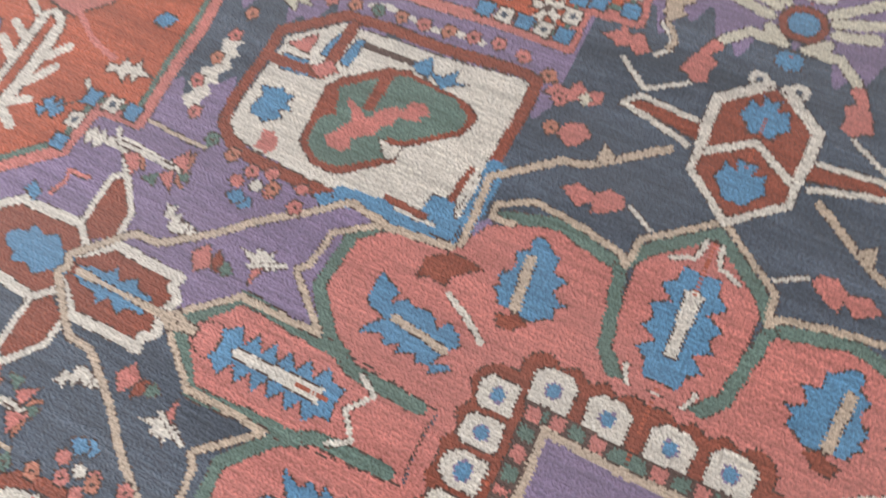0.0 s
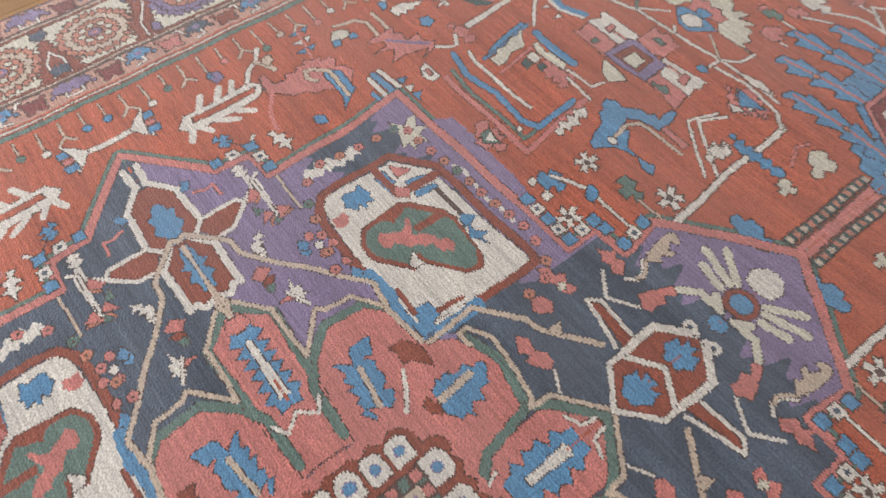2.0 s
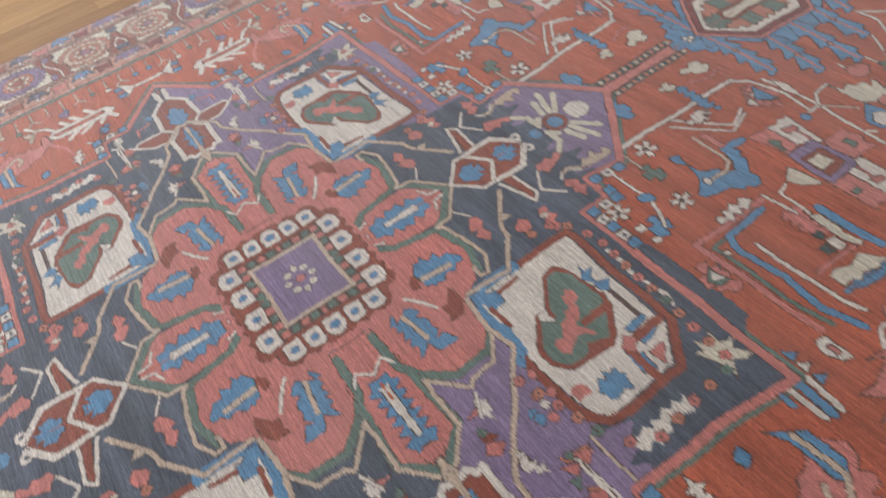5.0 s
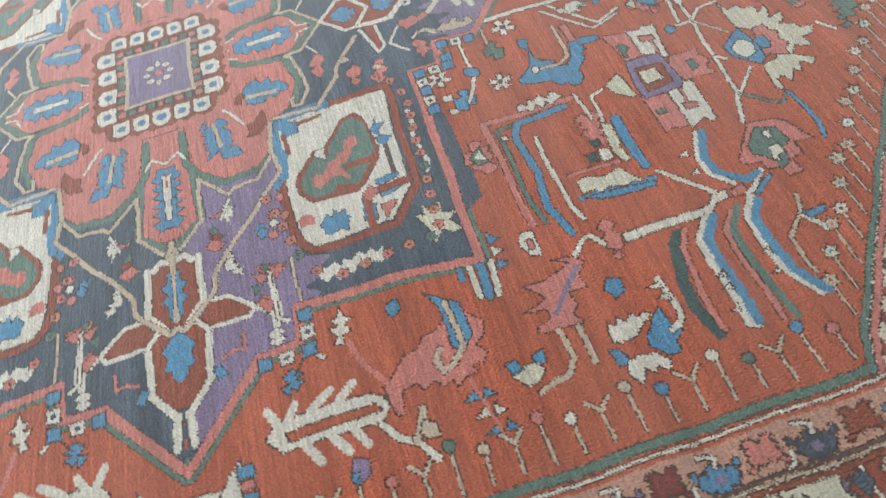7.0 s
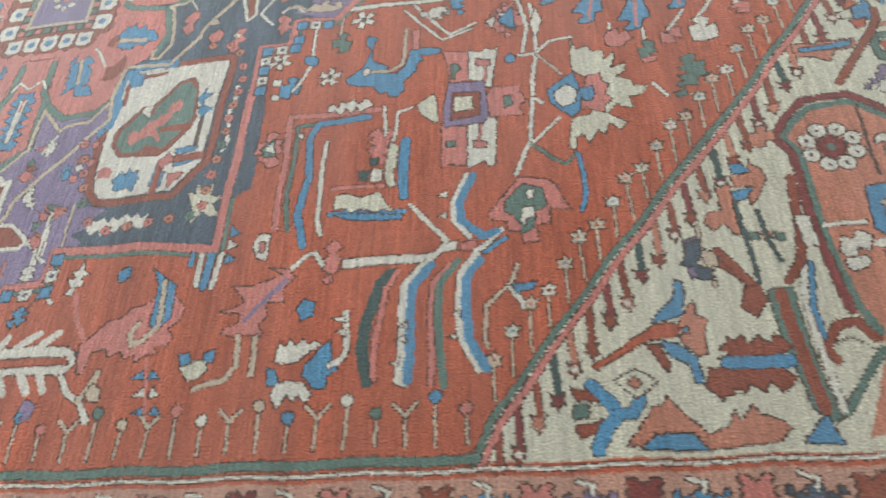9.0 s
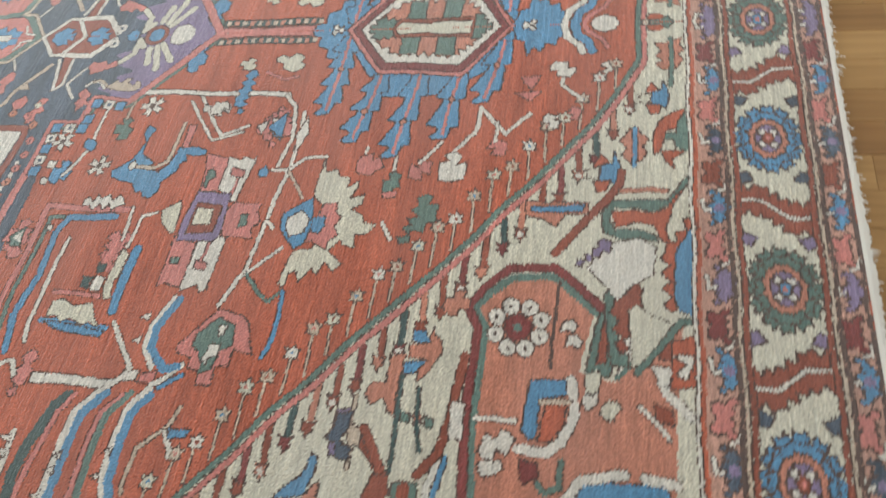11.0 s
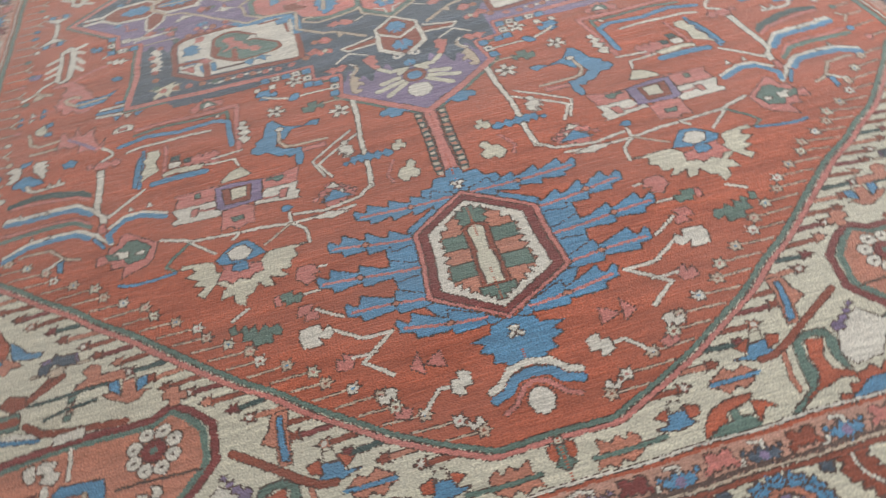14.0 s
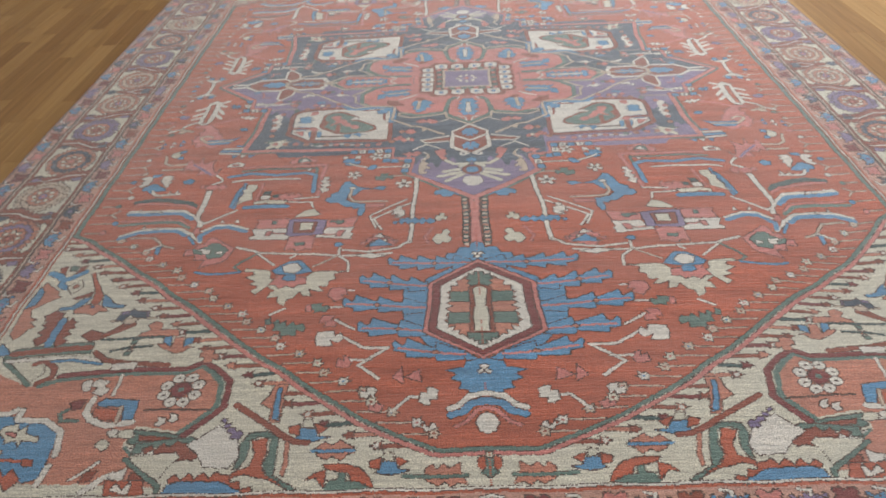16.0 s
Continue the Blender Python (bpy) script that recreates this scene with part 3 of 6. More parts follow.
fill("lobe_leaf", BLUE, [(0, 17.5), (2.5, 19.1), (3.1, 23.8), (2.3, 29), (0, 30.7)], teeth=(2.2, 1.2))
fill("lobe_leaf_core", IVORY, [(0, 20.1), (0.9, 20.2), (1, 28), (0, 28.4)])
fill("lobe_leaf", BLUE, [(30.6, 0), (32.1, 2), (45.9, 2), (47.9, 0)], teeth=(2.2, 1.2))
fill("lobe_leaf_core", IVORY, [(32.6, 0), (32.6, 0.8), (43.8, 0.8), (44.4, 0)])
line("lobe_hook", IVORY, 0.9, [(0.8, 34.8), (1.3, 32.2), (3.8, 31.3)])
line("lobe_hook", IVORY, 0.9, [(0, 16), (2.7, 15.1), (4, 17.9)])
line("lobe_hook", IVORY, 0.9, [(29.1, 0), (27.1, 2.6), (29.5, 4)])
fill("lobe_bud", PINK, [(49.1, 0), (48.4, 1.7), (46.1, 0.7), (47.4, 0)], teeth=(2, 1))

area("field")
fill("ladder", IVORY, [(92.9, 11.9), (90.5, 13.6), (90.9, 28), (91.8, 30), (94.1, 30.7), (95.8, 29.2), (95.8, 14.2)])
fill("ladder_slot", RED, [(92.9, 14.8), (92.7, 28.6), (94.1, 29.3), (94.5, 15.4)])
line("ladder_spur", IVORY, 1.8, [(90.8, 13.8), (88.4, 12.4)], edge=None)
line("ladder_spur", IVORY, 1.8, [(90.8, 15.4), (88.8, 16.8)], edge=None)
line("ladder_spur", IVORY, 1.8, [(90.7, 19), (88.5, 22.7)], edge=None)
line("ladder_spur", IVORY, 1.8, [(90.7, 23.6), (88.5, 26.2)], edge=None)
line("ladder_spur", IVORY, 1.8, [(95.5, 17.3), (98.9, 19.4)], edge=None)
line("ladder_spur", IVORY, 1.8, [(95.7, 21.3), (98.7, 23.5)], edge=None)
line("ladder_spur", IVORY, 1.8, [(95.6, 24.8), (98.4, 26.3)], edge=None)
line("side_pole", IVORY, 1.8, [(98.5, 0), (98.9, 5.1)])
fill("side_pole_fork", IVORY, [(98.9, 4.3), (96.7, 5.9), (93.9, 8.2), (97.9, 7.4), (100.3, 7.6), (103.4, 8.5), (101.4, 6.1)])
fill("side_pole_block", BLUE, [(95.5, 7.1), (95.3, 9.6), (97.4, 9.9), (97.4, 7.3)])
fill("side_pole_block", PINK, [(97.8, 7.2), (97.7, 9.5), (99.1, 9.6), (99.2, 7.4)])
fill("side_pole_block", BLUE, [(99.7, 7.5), (99.6, 9.7), (101.6, 9.9), (101.7, 7.9)])
fill("blue_flower", BLUE, [(86.5, 15.9), (83.3, 16.7), (83.5, 18.6), (85.9, 18.3)], teeth=(1.6, 0.8))
line("flower_stem", DARK, 0.6, [(83.9, 18), (80.7, 20.5)], edge=None)
line("white_hook", IVORY, 1.0, [(80.4, 20.4), (82.7, 22.8)])
fill("white_tree", IVORY, [(74.1, 26.4), (76.7, 27.2), (77.2, 28.5), (78.1, 26.9), (79.7, 27.9), (79.9, 26.4), (81.7, 26.3), (81.3, 24.7), (80, 25.4), (78.1, 24.2), (78.3, 25.8), (76.6, 24.6), (76.5, 26)])
fill("blue_bird", BLUE, [(78.6, 34.2), (76.6, 35), (77.2, 36.5), (79.3, 35.6)], teeth=(1.6, 0.7))
line("slat_palmette", BLUE, 1.5, [(73.5, 47.4), (77.2, 47.4)])
line("slat_palmette", IVORY, 1.5, [(74.9, 49), (81.4, 49.2)])
line("slat_palmette", BLUE, 1.8, [(75.6, 50.8), (81.8, 50.6)])
line("slat_palmette", IVORY, 1.5, [(75.6, 52.5), (81.9, 52.1)])
fill("slat_palmette", BLUE, [(75.5, 53.4), (77, 55.4), (77.8, 53.2)])
fill("slat_palmette", IVORY, [(72.8, 53.3), (74.5, 55.3), (75.1, 53.2)])
fill("slat_palmette", BLUE, [(69.9, 53.5), (72.1, 55.6), (72.5, 53.3)])
fill("small_rosette", VIOLET, [(101.2, 23.5), (100.1, 24.7), (101.7, 26), (103.4, 24.9)], teeth=(1.5, 0.8))
line("figure_hook", IVORY, 1.3, [(81.3, 64.3), (77, 68.2), (77, 69.6), (80.2, 71.5)])
fill("pink_leaf", PINK, [(75.3, 71.7), (75.3, 73.4), (79.5, 73.6), (83.1, 71.7), (79.1, 71.6)], teeth=(2, 0.7))
fill("half_flower", IVORY, [(74.9, 57.8), (72.4, 58.8), (72.2, 60.9), (77.8, 60.8), (77.6, 59.1)])
fill("half_flower_eye", PINK, [(74.1, 59.2), (73.9, 60.2), (76.3, 60.2), (76.3, 59.1)])
fill("blue_cross", BLUE, [(86.3, 67.7), (85.7, 69.2), (87.3, 70.1), (89, 69), (88.3, 67.8)], teeth=(1.6, 0.7))
line("frame_band", PINK, 1.6, [(71.3, 61.5), (66.7, 61.4), (45.9, 61.3), (46.4, 78.3)])
line("frame_band", GREEN, 1.3, [(71.7, 63.6), (64.7, 62.9), (48.5, 63.1), (48.1, 69.4)])
line("frame_band", BLUE, 1.7, [(75.3, 66.9), (68.7, 65.1), (60.7, 66.6), (51.9, 65.4), (48.2, 66.9), (47.9, 76.5)])
line("frame_band", IVORY, 1.3, [(73.3, 69.9), (70.7, 68.8), (52.9, 68.9)])
fill("frame_bird", IVORY, [(44.3, 68.4), (43.9, 72), (43.9, 76.7), (45.8, 75.9), (45.4, 69.9)], teeth=(2, 0.9))
fill("frame_flower", PINK, [(51.5, 77.5), (51.9, 81.3), (59.5, 80.3), (56.9, 77.6)], teeth=(2, 0.8))
line("box_line", PINK, 1.2, [(64, 71.1), (64.1, 80.1)])
line("box_line", BLUE, 1.3, [(69.5, 70.8), (69.8, 84)])
line("twig", IVORY, 1.0, [(46.5, 85), (47.5, 82.1), (54.2, 81.6)])
line("twig", IVORY, 1.0, [(45.7, 79.4), (52.8, 79.9)])
fill("lozenge", PINK, [(52.9, 55.2), (49.2, 58.5), (52.7, 60), (57.9, 59.4), (56.3, 56.9)], teeth=(2.5, 0.9))
fill("lozenge", GREEN, [(53, 56.1), (50.8, 58.7), (55.1, 59.2), (55.5, 57.3)])
fill("lozenge", IVORY, [(53.3, 56.8), (51.8, 58.5), (54.5, 58.9)], edge=None)
blossom("star_flower", IVORY, (30.4, 57.1), 2.6, 5)
blossom("star_flower", IVORY, (36.2, 68), 2.6, 5)
blossom("star_flower", IVORY, (20.7, 74), 2.8, 5)
fill("green_flower", GREEN, [(26.9, 67.8), (23.7, 69.9), (28, 71.3), (29.6, 69.8)], teeth=(2, 0.9))
line("flower_stem", TAN, 0.8, [(17.9, 69.6), (24, 69.3)])
fill("small_flower", BLUE, [(38.3, 57.7), (34.9, 60.4), (38.8, 62), (40.8, 58.9)], teeth=(2, 0.8))
fill("white_square", IVORY, [(35.2, 56), (35.3, 58), (37.3, 57.8), (37.1, 56.1)])
fill("white_square", IVORY, [(39.4, 56.2), (39.7, 58), (41.3, 58), (40.9, 56.2)])
fill("white_square", IVORY, [(50.3, 63), (50.4, 64.3), (51.8, 64.2), (51.4, 63)])
line("long_stem", IVORY, 1.0, [(19.7, 63.9), (31.6, 63.9), (35.8, 62.2), (38.7, 60.6)])
fill("blue_bud", BLUE, [(30.2, 62.2), (29.6, 63.7), (31.8, 65.2), (32.2, 63.4)], teeth=(2, 0.6))
fill("white_drop", IVORY, [(21.6, 86.8), (20.2, 89.8), (21.6, 91.8), (23.1, 89.2)], teeth=(2, 0.9))
line("hooked_vine", IVORY, 1.0, [(18, 84.1), (28.5, 92), (26.1, 97.3)])
fill("fan_flower", PINK, [(24.9, 100.3), (21.6, 104), (26.7, 106.5), (28.7, 104.3), (26.5, 102.7)], teeth=(2, 0.7))
fill("fan_flower", BLUE, [(26.9, 101.5), (25.1, 104.2), (29.6, 104.6)])
fill("fan_flower", IVORY, [(24.2, 100.9), (24, 102.8), (26.5, 102.7), (26.2, 100.8)])
fill("cross_flower", PINK, [(33, 90.5), (34, 95.4), (41.5, 95.5), (41.9, 91.7), (38, 91.3)])
fill("cross_flower", IVORY, [(33.6, 95.3), (34.1, 97.7), (33.3, 98.6), (33.9, 100.3), (33.1, 101.1), (41.3, 100.2), (43.8, 100), (43.6, 98), (42, 97.4), (41.1, 95.3)])
fill("cross_flower_bud", PINK, [(35.9, 96.5), (36.5, 99.6), (38.1, 99.7), (37.9, 96.8)])
fill("cross_flower_bud", GREEN, [(37, 91.8), (36.4, 92.9), (38.3, 93.9), (39.2, 92.9), (41, 92.7), (40.7, 92)])
fill("cross_flower", CREAM, [(46.1, 85.7), (43.7, 88.8), (45.7, 89.6), (50.3, 90), (50.9, 89.2), (48.9, 86.9)])
fill("cross_flower", PINK, [(43.8, 99.7), (43.9, 103.2), (43.9, 105.2), (45.5, 104.6), (48, 105.8), (49, 104.3), (51.3, 105.2), (51.1, 98.3), (46.7, 98.5)])
fill("cross_flower_bud", GREEN, [(46.4, 101.7), (46.2, 103.1), (48.6, 103.1), (49.3, 101.7)])
fill("cross_flower", PINK, [(50.8, 90.3), (52.9, 94.7), (61.8, 95), (61.6, 93.1), (61, 91.7), (61.9, 90.5), (60, 90.2)])
fill("cross_flower_bud", GREEN, [(55.7, 91.1), (55.6, 92.7), (57.2, 92.8), (57, 91.1)])
fill("cross_flower", IVORY, [(50.9, 97.5), (51.6, 100.3), (61.6, 100.1), (62.2, 99), (61, 98), (62.4, 95.1), (61.1, 94.9), (52.9, 94.9)])
fill("cross_flower_bud", PINK, [(56.3, 95.9), (56.7, 98.5), (58.2, 98.5), (58, 96)])
line("cross_flower_bud", PINK, 0.8, [(38.4, 98.7), (42, 98.6)])
line("cross_flower_bud", PINK, 0.8, [(52.7, 97.4), (56.4, 97)])
fill("cross_flower_band", VIOLET, [(41.8, 91.5), (42, 98.6), (51, 98.9), (52.4, 97.9), (52.3, 90.9), (48.8, 90.7)])
fill("cross_flower_eye", RUST, [(44.3, 92.4), (44.7, 97.7), (50.6, 97.4), (50.9, 92.2)])
fill("cross_flower_eye", CREAM, [(45.4, 92.7), (45.6, 96.2), (48.9, 96.3), (49.1, 92.8)])
fill("bird", BLUE, [(25.9, 74.9), (26.9, 77), (29.6, 76.2), (33.2, 76.4), (35.2, 80), (36.5, 77.8), (37.2, 81.5), (35.1, 83), (31.1, 84), (31.2, 88), (32.2, 90.3), (33.4, 90), (33.5, 88.3), (33.1, 86), (34.6, 86.5), (35.2, 85.4), (37, 85.2), (39.5, 83.1), (41.7, 83.2), (43.3, 82.1), (43.4, 80.3), (41.9, 79.9), (42.3, 78.4), (40.2, 77.2), (40, 75.1), (39.1, 71.9), (37.4, 71.5), (35.1, 74.3), (34.1, 75), (30.3, 75.9), (28.4, 74.7)])
line("bird_neck", TAN, 1.2, [(25.4, 83.2), (34.6, 82.5), (36.3, 80.5), (36.3, 76.3)])
fill("bird_eye", IVORY, [(35.6, 74.7), (34.9, 75.6), (36, 76.4), (37.2, 75.7), (36.8, 74.8)])
fill("bird_beak", PINK, [(25.7, 84.3), (25.6, 86.1), (31.2, 85.8), (31.4, 84.4)])
fill("cloud", CREAM, [(33.4, 114.7), (36.5, 115.6), (35.9, 117.7), (37.3, 118.2), (37.7, 120.3), (39.9, 120.4), (38.5, 122.1), (40.1, 122.3), (42.1, 121.3), (41.4, 124), (43.6, 123.7), (44.3, 122.2), (45.6, 124.5), (47, 125.1), (47.4, 127.6), (49.4, 126.1), (49.5, 124), (52.1, 124.4), (51.8, 122.2), (50.9, 121.5), (53.2, 119.7), (55.4, 122.7), (56.9, 121.2), (55.2, 119.5), (57.9, 118.8), (56.6, 117.6), (59.5, 116.1), (57.3, 115), (58, 114.1), (60.8, 113.8), (59.9, 112.7), (56.1, 113.1), (53.5, 113.5), (53, 116.5), (50.5, 117.4), (45, 118.3), (42.2, 114.8), (39.3, 114.5)])
fill("cloud_heart", PINK, [(43.5, 117.2), (43, 119.5), (45.1, 119.7), (46.1, 121), (48.1, 119.9), (49.8, 121), (51.1, 119.6), (53, 119.1), (52.1, 117.3), (51.5, 116.1), (52.5, 113.8), (49.9, 115.4), (47.3, 116.1)])
fill("cloud_heart", BLUE, [(46.8, 115.4), (46.1, 117.9), (48.2, 118.2), (50.1, 117), (49.2, 115.2)])
fill("pot", BLUE, [(46.1, 109.5), (43.7, 112.8), (42.5, 114.9), (44.9, 115.3), (48.6, 115.6), (52.3, 114.8), (53.2, 113.3), (51.8, 112.2), (49.1, 109.8)])
fill("pot", IVORY, [(46.9, 110.8), (45.3, 113.3), (47, 115), (49.9, 114.4), (50.7, 112), (48.9, 110.7)])
line("vine", IVORY, 1.2, [(22.4, 107.9), (36.8, 108.5), (43.3, 107.2), (48.9, 106.7), (57.6, 106.2), (59.3, 105.3), (64.4, 103.2)])
line("vine", IVORY, 1, [(36.5, 105.1), (36.7, 108.3), (33.8, 110.8), (33.1, 114.8)])
line("vine", TAN, 0.8, [(36.8, 108.5), (42.6, 112.6)])
line("vine", IVORY, 1, [(58.3, 106.3), (53, 111.3)])
line("vine", GREEN, 1, [(58.3, 106.5), (62.4, 110), (63.4, 111.7), (61.4, 113.6)])
line("vine", IVORY, 1, [(47.6, 106.9), (48.9, 108.5)])
fill("vine_bud", BLUE, [(36.5, 102.4), (35.3, 103.5), (36.7, 104.4), (37.9, 104.4), (38.3, 102.9)])
line("dark_sprig", BLUE, 1.2, [(61.5, 114), (65.3, 114.3), (70, 114.1), (73, 113.4)])
fill("gem", PINK, [(65.1, 103.5), (66.2, 107.9), (67.5, 109.6), (70.3, 110.5), (72.9, 111.9), (72.3, 108.4), (74.9, 108.4), (75, 106.3), (78.2, 106.4), (78.2, 103.9), (76, 103.7), (75.5, 101.5), (73.9, 101.4), (73.1, 98.1), (71.5, 98.4)])
fill("gem", GREEN, [(66.6, 103.9), (68.1, 107.2), (71.4, 107.9), (72.5, 106.2), (75.4, 105.7), (76.5, 103.6), (74.9, 103.7), (72.8, 102.4), (71.7, 100.8), (69.8, 100.9)])
fill("gem_eye", IVORY, [(68, 104.6), (68.1, 105.9), (69.8, 105.8), (69.9, 104.7)])
fill("gem_eye", IVORY, [(71.3, 104), (71.5, 105.9), (73.2, 106), (73.7, 104.5), (74.8, 104.6), (74.1, 103.5)])
fill("outer_pole", IVORY, [(78.7, 74.1), (78.5, 89.1), (76.7, 90.6), (76.9, 93.1), (78.5, 93.1), (78.7, 90.5), (80.2, 89), (80.5, 74.2)])
fill("outer_pole_knot", PINK, [(77.3, 93.5), (76.8, 96.2), (79, 96.2), (78.8, 93.5)])
line("outer_pole_tip", IVORY, 1.5, [(79.2, 96.1), (78, 98), (75.3, 100.4)])
line("outer_pole_tip", BLUE, 1.3, [(79.5, 97.7), (76.9, 101.1)])
line("claw", DEEP_GREEN, 2.6, [(82, 82.6), (84.1, 80.6), (90.4, 78.8), (94.9, 78.6), (100, 79.7)], edge=None)
line("claw", PINK, 1.4, [(81.7, 83.7), (85.3, 81.6), (91.7, 80.6), (96.9, 80.4), (99.7, 80.8)])
line("claw", IVORY, 1.7, [(80.5, 87.9), (84.4, 84.8), (89.6, 84.3), (95.1, 84.6), (99.8, 84.4), (100.4, 85.5)])
line("claw", BLUE, 2, [(80.8, 88.9), (84.7, 86.1), (89.9, 85.7), (95.8, 85.8), (100, 85.7)], edge=None)
line("claw", PINK, 1.4, [(80.9, 92), (83.9, 89.5), (89.6, 88.8), (95.9, 89.1), (101, 89.2)])
line("claw", GREEN, 1.7, [(80.6, 93.2), (84.1, 90.6), (89.8, 90.1), (96.1, 90.3), (101.3, 91.1)], edge=None)
line("claw", IVORY, 1.7, [(79.7, 96.2), (82.8, 93.9), (88.5, 93.4), (94.1, 93.5), (98.9, 96.3)])
line("claw", BLUE, 2, [(80.9, 96.8), (83.5, 94.8), (88.8, 94.4), (94.3, 94.7), (98.9, 97.4)], edge=None)
line("upper_claw", IVORY, 1.4, [(63.6, 94.9), (69, 92.6), (73, 92.5), (76.3, 95)])
line("upper_claw", BLUE, 1.9, [(63.9, 96), (69.3, 93.6), (73, 93.7), (76.4, 97.2), (75.6, 99.6)], edge=None)
line("diagonal_twig", IVORY, 1.3, [(68.8, 85.2), (76.7, 91.3)])
line("right_hook", TAN, 1, [(82.1, 102.6), (85.3, 101.4), (88.9, 97.5), (93.8, 97), (95.4, 97.6)])
line("right_hook", IVORY, 1.1, [(86.1, 101.1), (88.5, 102.9), (89.5, 103)])
fill("claw_spur", IVORY, [(91.3, 83.7), (90.4, 85.2), (91.7, 85.4)])
fill("claw_spur", IVORY, [(93.6, 83.4), (92.8, 84.9), (94.1, 85.1)])
fill("claw_spur", IVORY, [(97.3, 82.8), (96.5, 84.3), (97.7, 84.4)])
fill("claw_spur", IVORY, [(90.1, 92.1), (89.3, 93.6), (90.6, 93.7)])
fill("claw_spur", IVORY, [(93.9, 91.3), (93.1, 92.8), (94.3, 92.9)])
fill("claw_spur", IVORY, [(67.7, 89.8), (66.7, 91.6), (68.3, 91.7)])
fill("claw_spur", IVORY, [(71.9, 89.7), (70.9, 91.4), (72.5, 91.5)])
fill("right_hook", BLUE, [(85.4, 101.5), (85.2, 105.3), (86.5, 104.8), (86.9, 101.8)])
fill("box_fill", CREAM, [(65.9, 71.5), (65.2, 73.5), (66.3, 75.7), (65.4, 79.6), (68.1, 80.9), (69.9, 82.9), (69.1, 80.3), (69.7, 78.8), (68.7, 76.2), (69.6, 74.7), (68.5, 73.5), (68.9, 71.5)])
fill("box_fill", BLUE, [(69.6, 71.4), (69.7, 74.6), (69.8, 78.8), (70.5, 83.9), (71.5, 83.4), (71.3, 75.7), (70.5, 73.1)])
fill("box_side", CREAM, [(54.7, 80.8), (55.5, 82.5), (60, 82.6), (61.1, 81.9), (64.3, 82.7), (64.6, 81.2), (62, 80.3), (59.5, 80.6)])
line("box_side", BLUE, 2.2, [(54.5, 83.7), (60.3, 83.7), (66.7, 84)])
fill("box_square", IVORY, [(60.4, 77.9), (60.4, 80.1), (63.1, 79.9), (63.2, 77.7)])
fill("box_square", DEEP_GREEN, [(58.2, 77.6), (57.9, 79.2), (59.8, 79.3), (59.9, 77.8)])
fill("box_square", DEEP_GREEN, [(60.6, 75.6), (60.7, 77.5), (63.1, 77.2), (62.7, 75.6)])
fill("phoenix", PINK, [(86.9, 34.2), (86.3, 36.8), (84.8, 38.2), (84.6, 40), (83.5, 41.8), (82.8, 43.6), (81.1, 44.8), (83.8, 46.3), (85.6, 48.1), (87.4, 47.4), (88.3, 46.9), (89, 45.6), (90.6, 46.8), (92, 46.3), (92.2, 44.2), (93.4, 45), (93.5, 42.9), (94.7, 41.5), (93.5, 40.7), (94, 39.4), (92.7, 38.2), (93.7, 36.4), (92.2, 35.6), (92.2, 32.9), (96.1, 32.6), (95.9, 31.3), (90.9, 30.3), (88.6, 32.9)])
line("phoenix_tail", PINK, 1.4, [(81.5, 27.1), (85.9, 28.5), (90.1, 31.1)], edge=None)
fill("phoenix_bar", BLUE, [(77.2, 40.5), (78.5, 41.9), (81.2, 45.5), (87.1, 45.7), (89.5, 43.4), (88.3, 42.1), (80.6, 42.1)])
line("phoenix_stem", TAN, 1.5, [(80.3, 43.3), (88.6, 43.8), (91, 41.8), (91.7, 40.1), (89.7, 39.1), (88, 40.1)])
fill("pink_figure", PINK, [(82.2, 55.7), (82.5, 59.7), (80.8, 64.3), (79.4, 61.4), (79.8, 65.3), (81.3, 66.7), (83.5, 64.8), (86, 65.3), (85.9, 62.3), (88.3, 62.6), (89.5, 61.4), (91.5, 62.2), (91.3, 56.2), (90.6, 54.7), (88.9, 58.1), (87.4, 57.8), (86.8, 54.4), (85.7, 58.5), (84.6, 58.1)])
line("figure_bar", VIOLET, 1.3, [(81.8, 65.2), (88.8, 59)], edge=None)
fill("inner_pole", IVORY, [(17.6, 70.8), (16.1, 70.3), (16.9, 90.2), (17.1, 103.6), (18.5, 104.3)])
fill("inner_pole_bird", BLUE, [(23.1, 94.3), (19.7, 92), (11.9, 93), (11.5, 94.7), (16, 94.3)], teeth=(2, 0.7))
line("vine", IVORY, 1.2, [(18, 102.9), (20.8, 105.7), (28.8, 106.8), (35.5, 105.9)])
line("vine", IVORY, 1.0, [(17.2, 69.7), (15.3, 70.3)])
fill("blue_leaf", BLUE, [(11.6, 79.4), (9.4, 77.7), (4, 78.2), (3.3, 80.2), (7.7, 81.6)], teeth=(2.5, 0.7))
fill("blossom", CREAM, [(11.3, 101.2), (7.5, 98), (6.9, 103.3), (10.9, 104.2)], teeth=(2.5, 0.6))
line("blossom_hook", PINK, 0.9, [(11.8, 96.9), (13.7, 101.2), (12.9, 103.7)])
fill("small_blossom", CREAM, [(11.2, 92.1), (9.2, 90.2), (8, 92.9), (10.4, 93.9)], teeth=(1.5, 0.6))
fill("small_blossom", IVORY, [(22.7, 89), (21.4, 85.5), (19.8, 89), (20.7, 91.3)], teeth=(1.8, 0.8))
line("twig", IVORY, 0.9, [(19.6, 82.5), (29.7, 90.6), (27.7, 96.4)])
fill("fan", PINK, [(31.1, 103.6), (26.8, 99), (20.9, 103.3), (25.9, 101.2)], teeth=(2, 0.6))
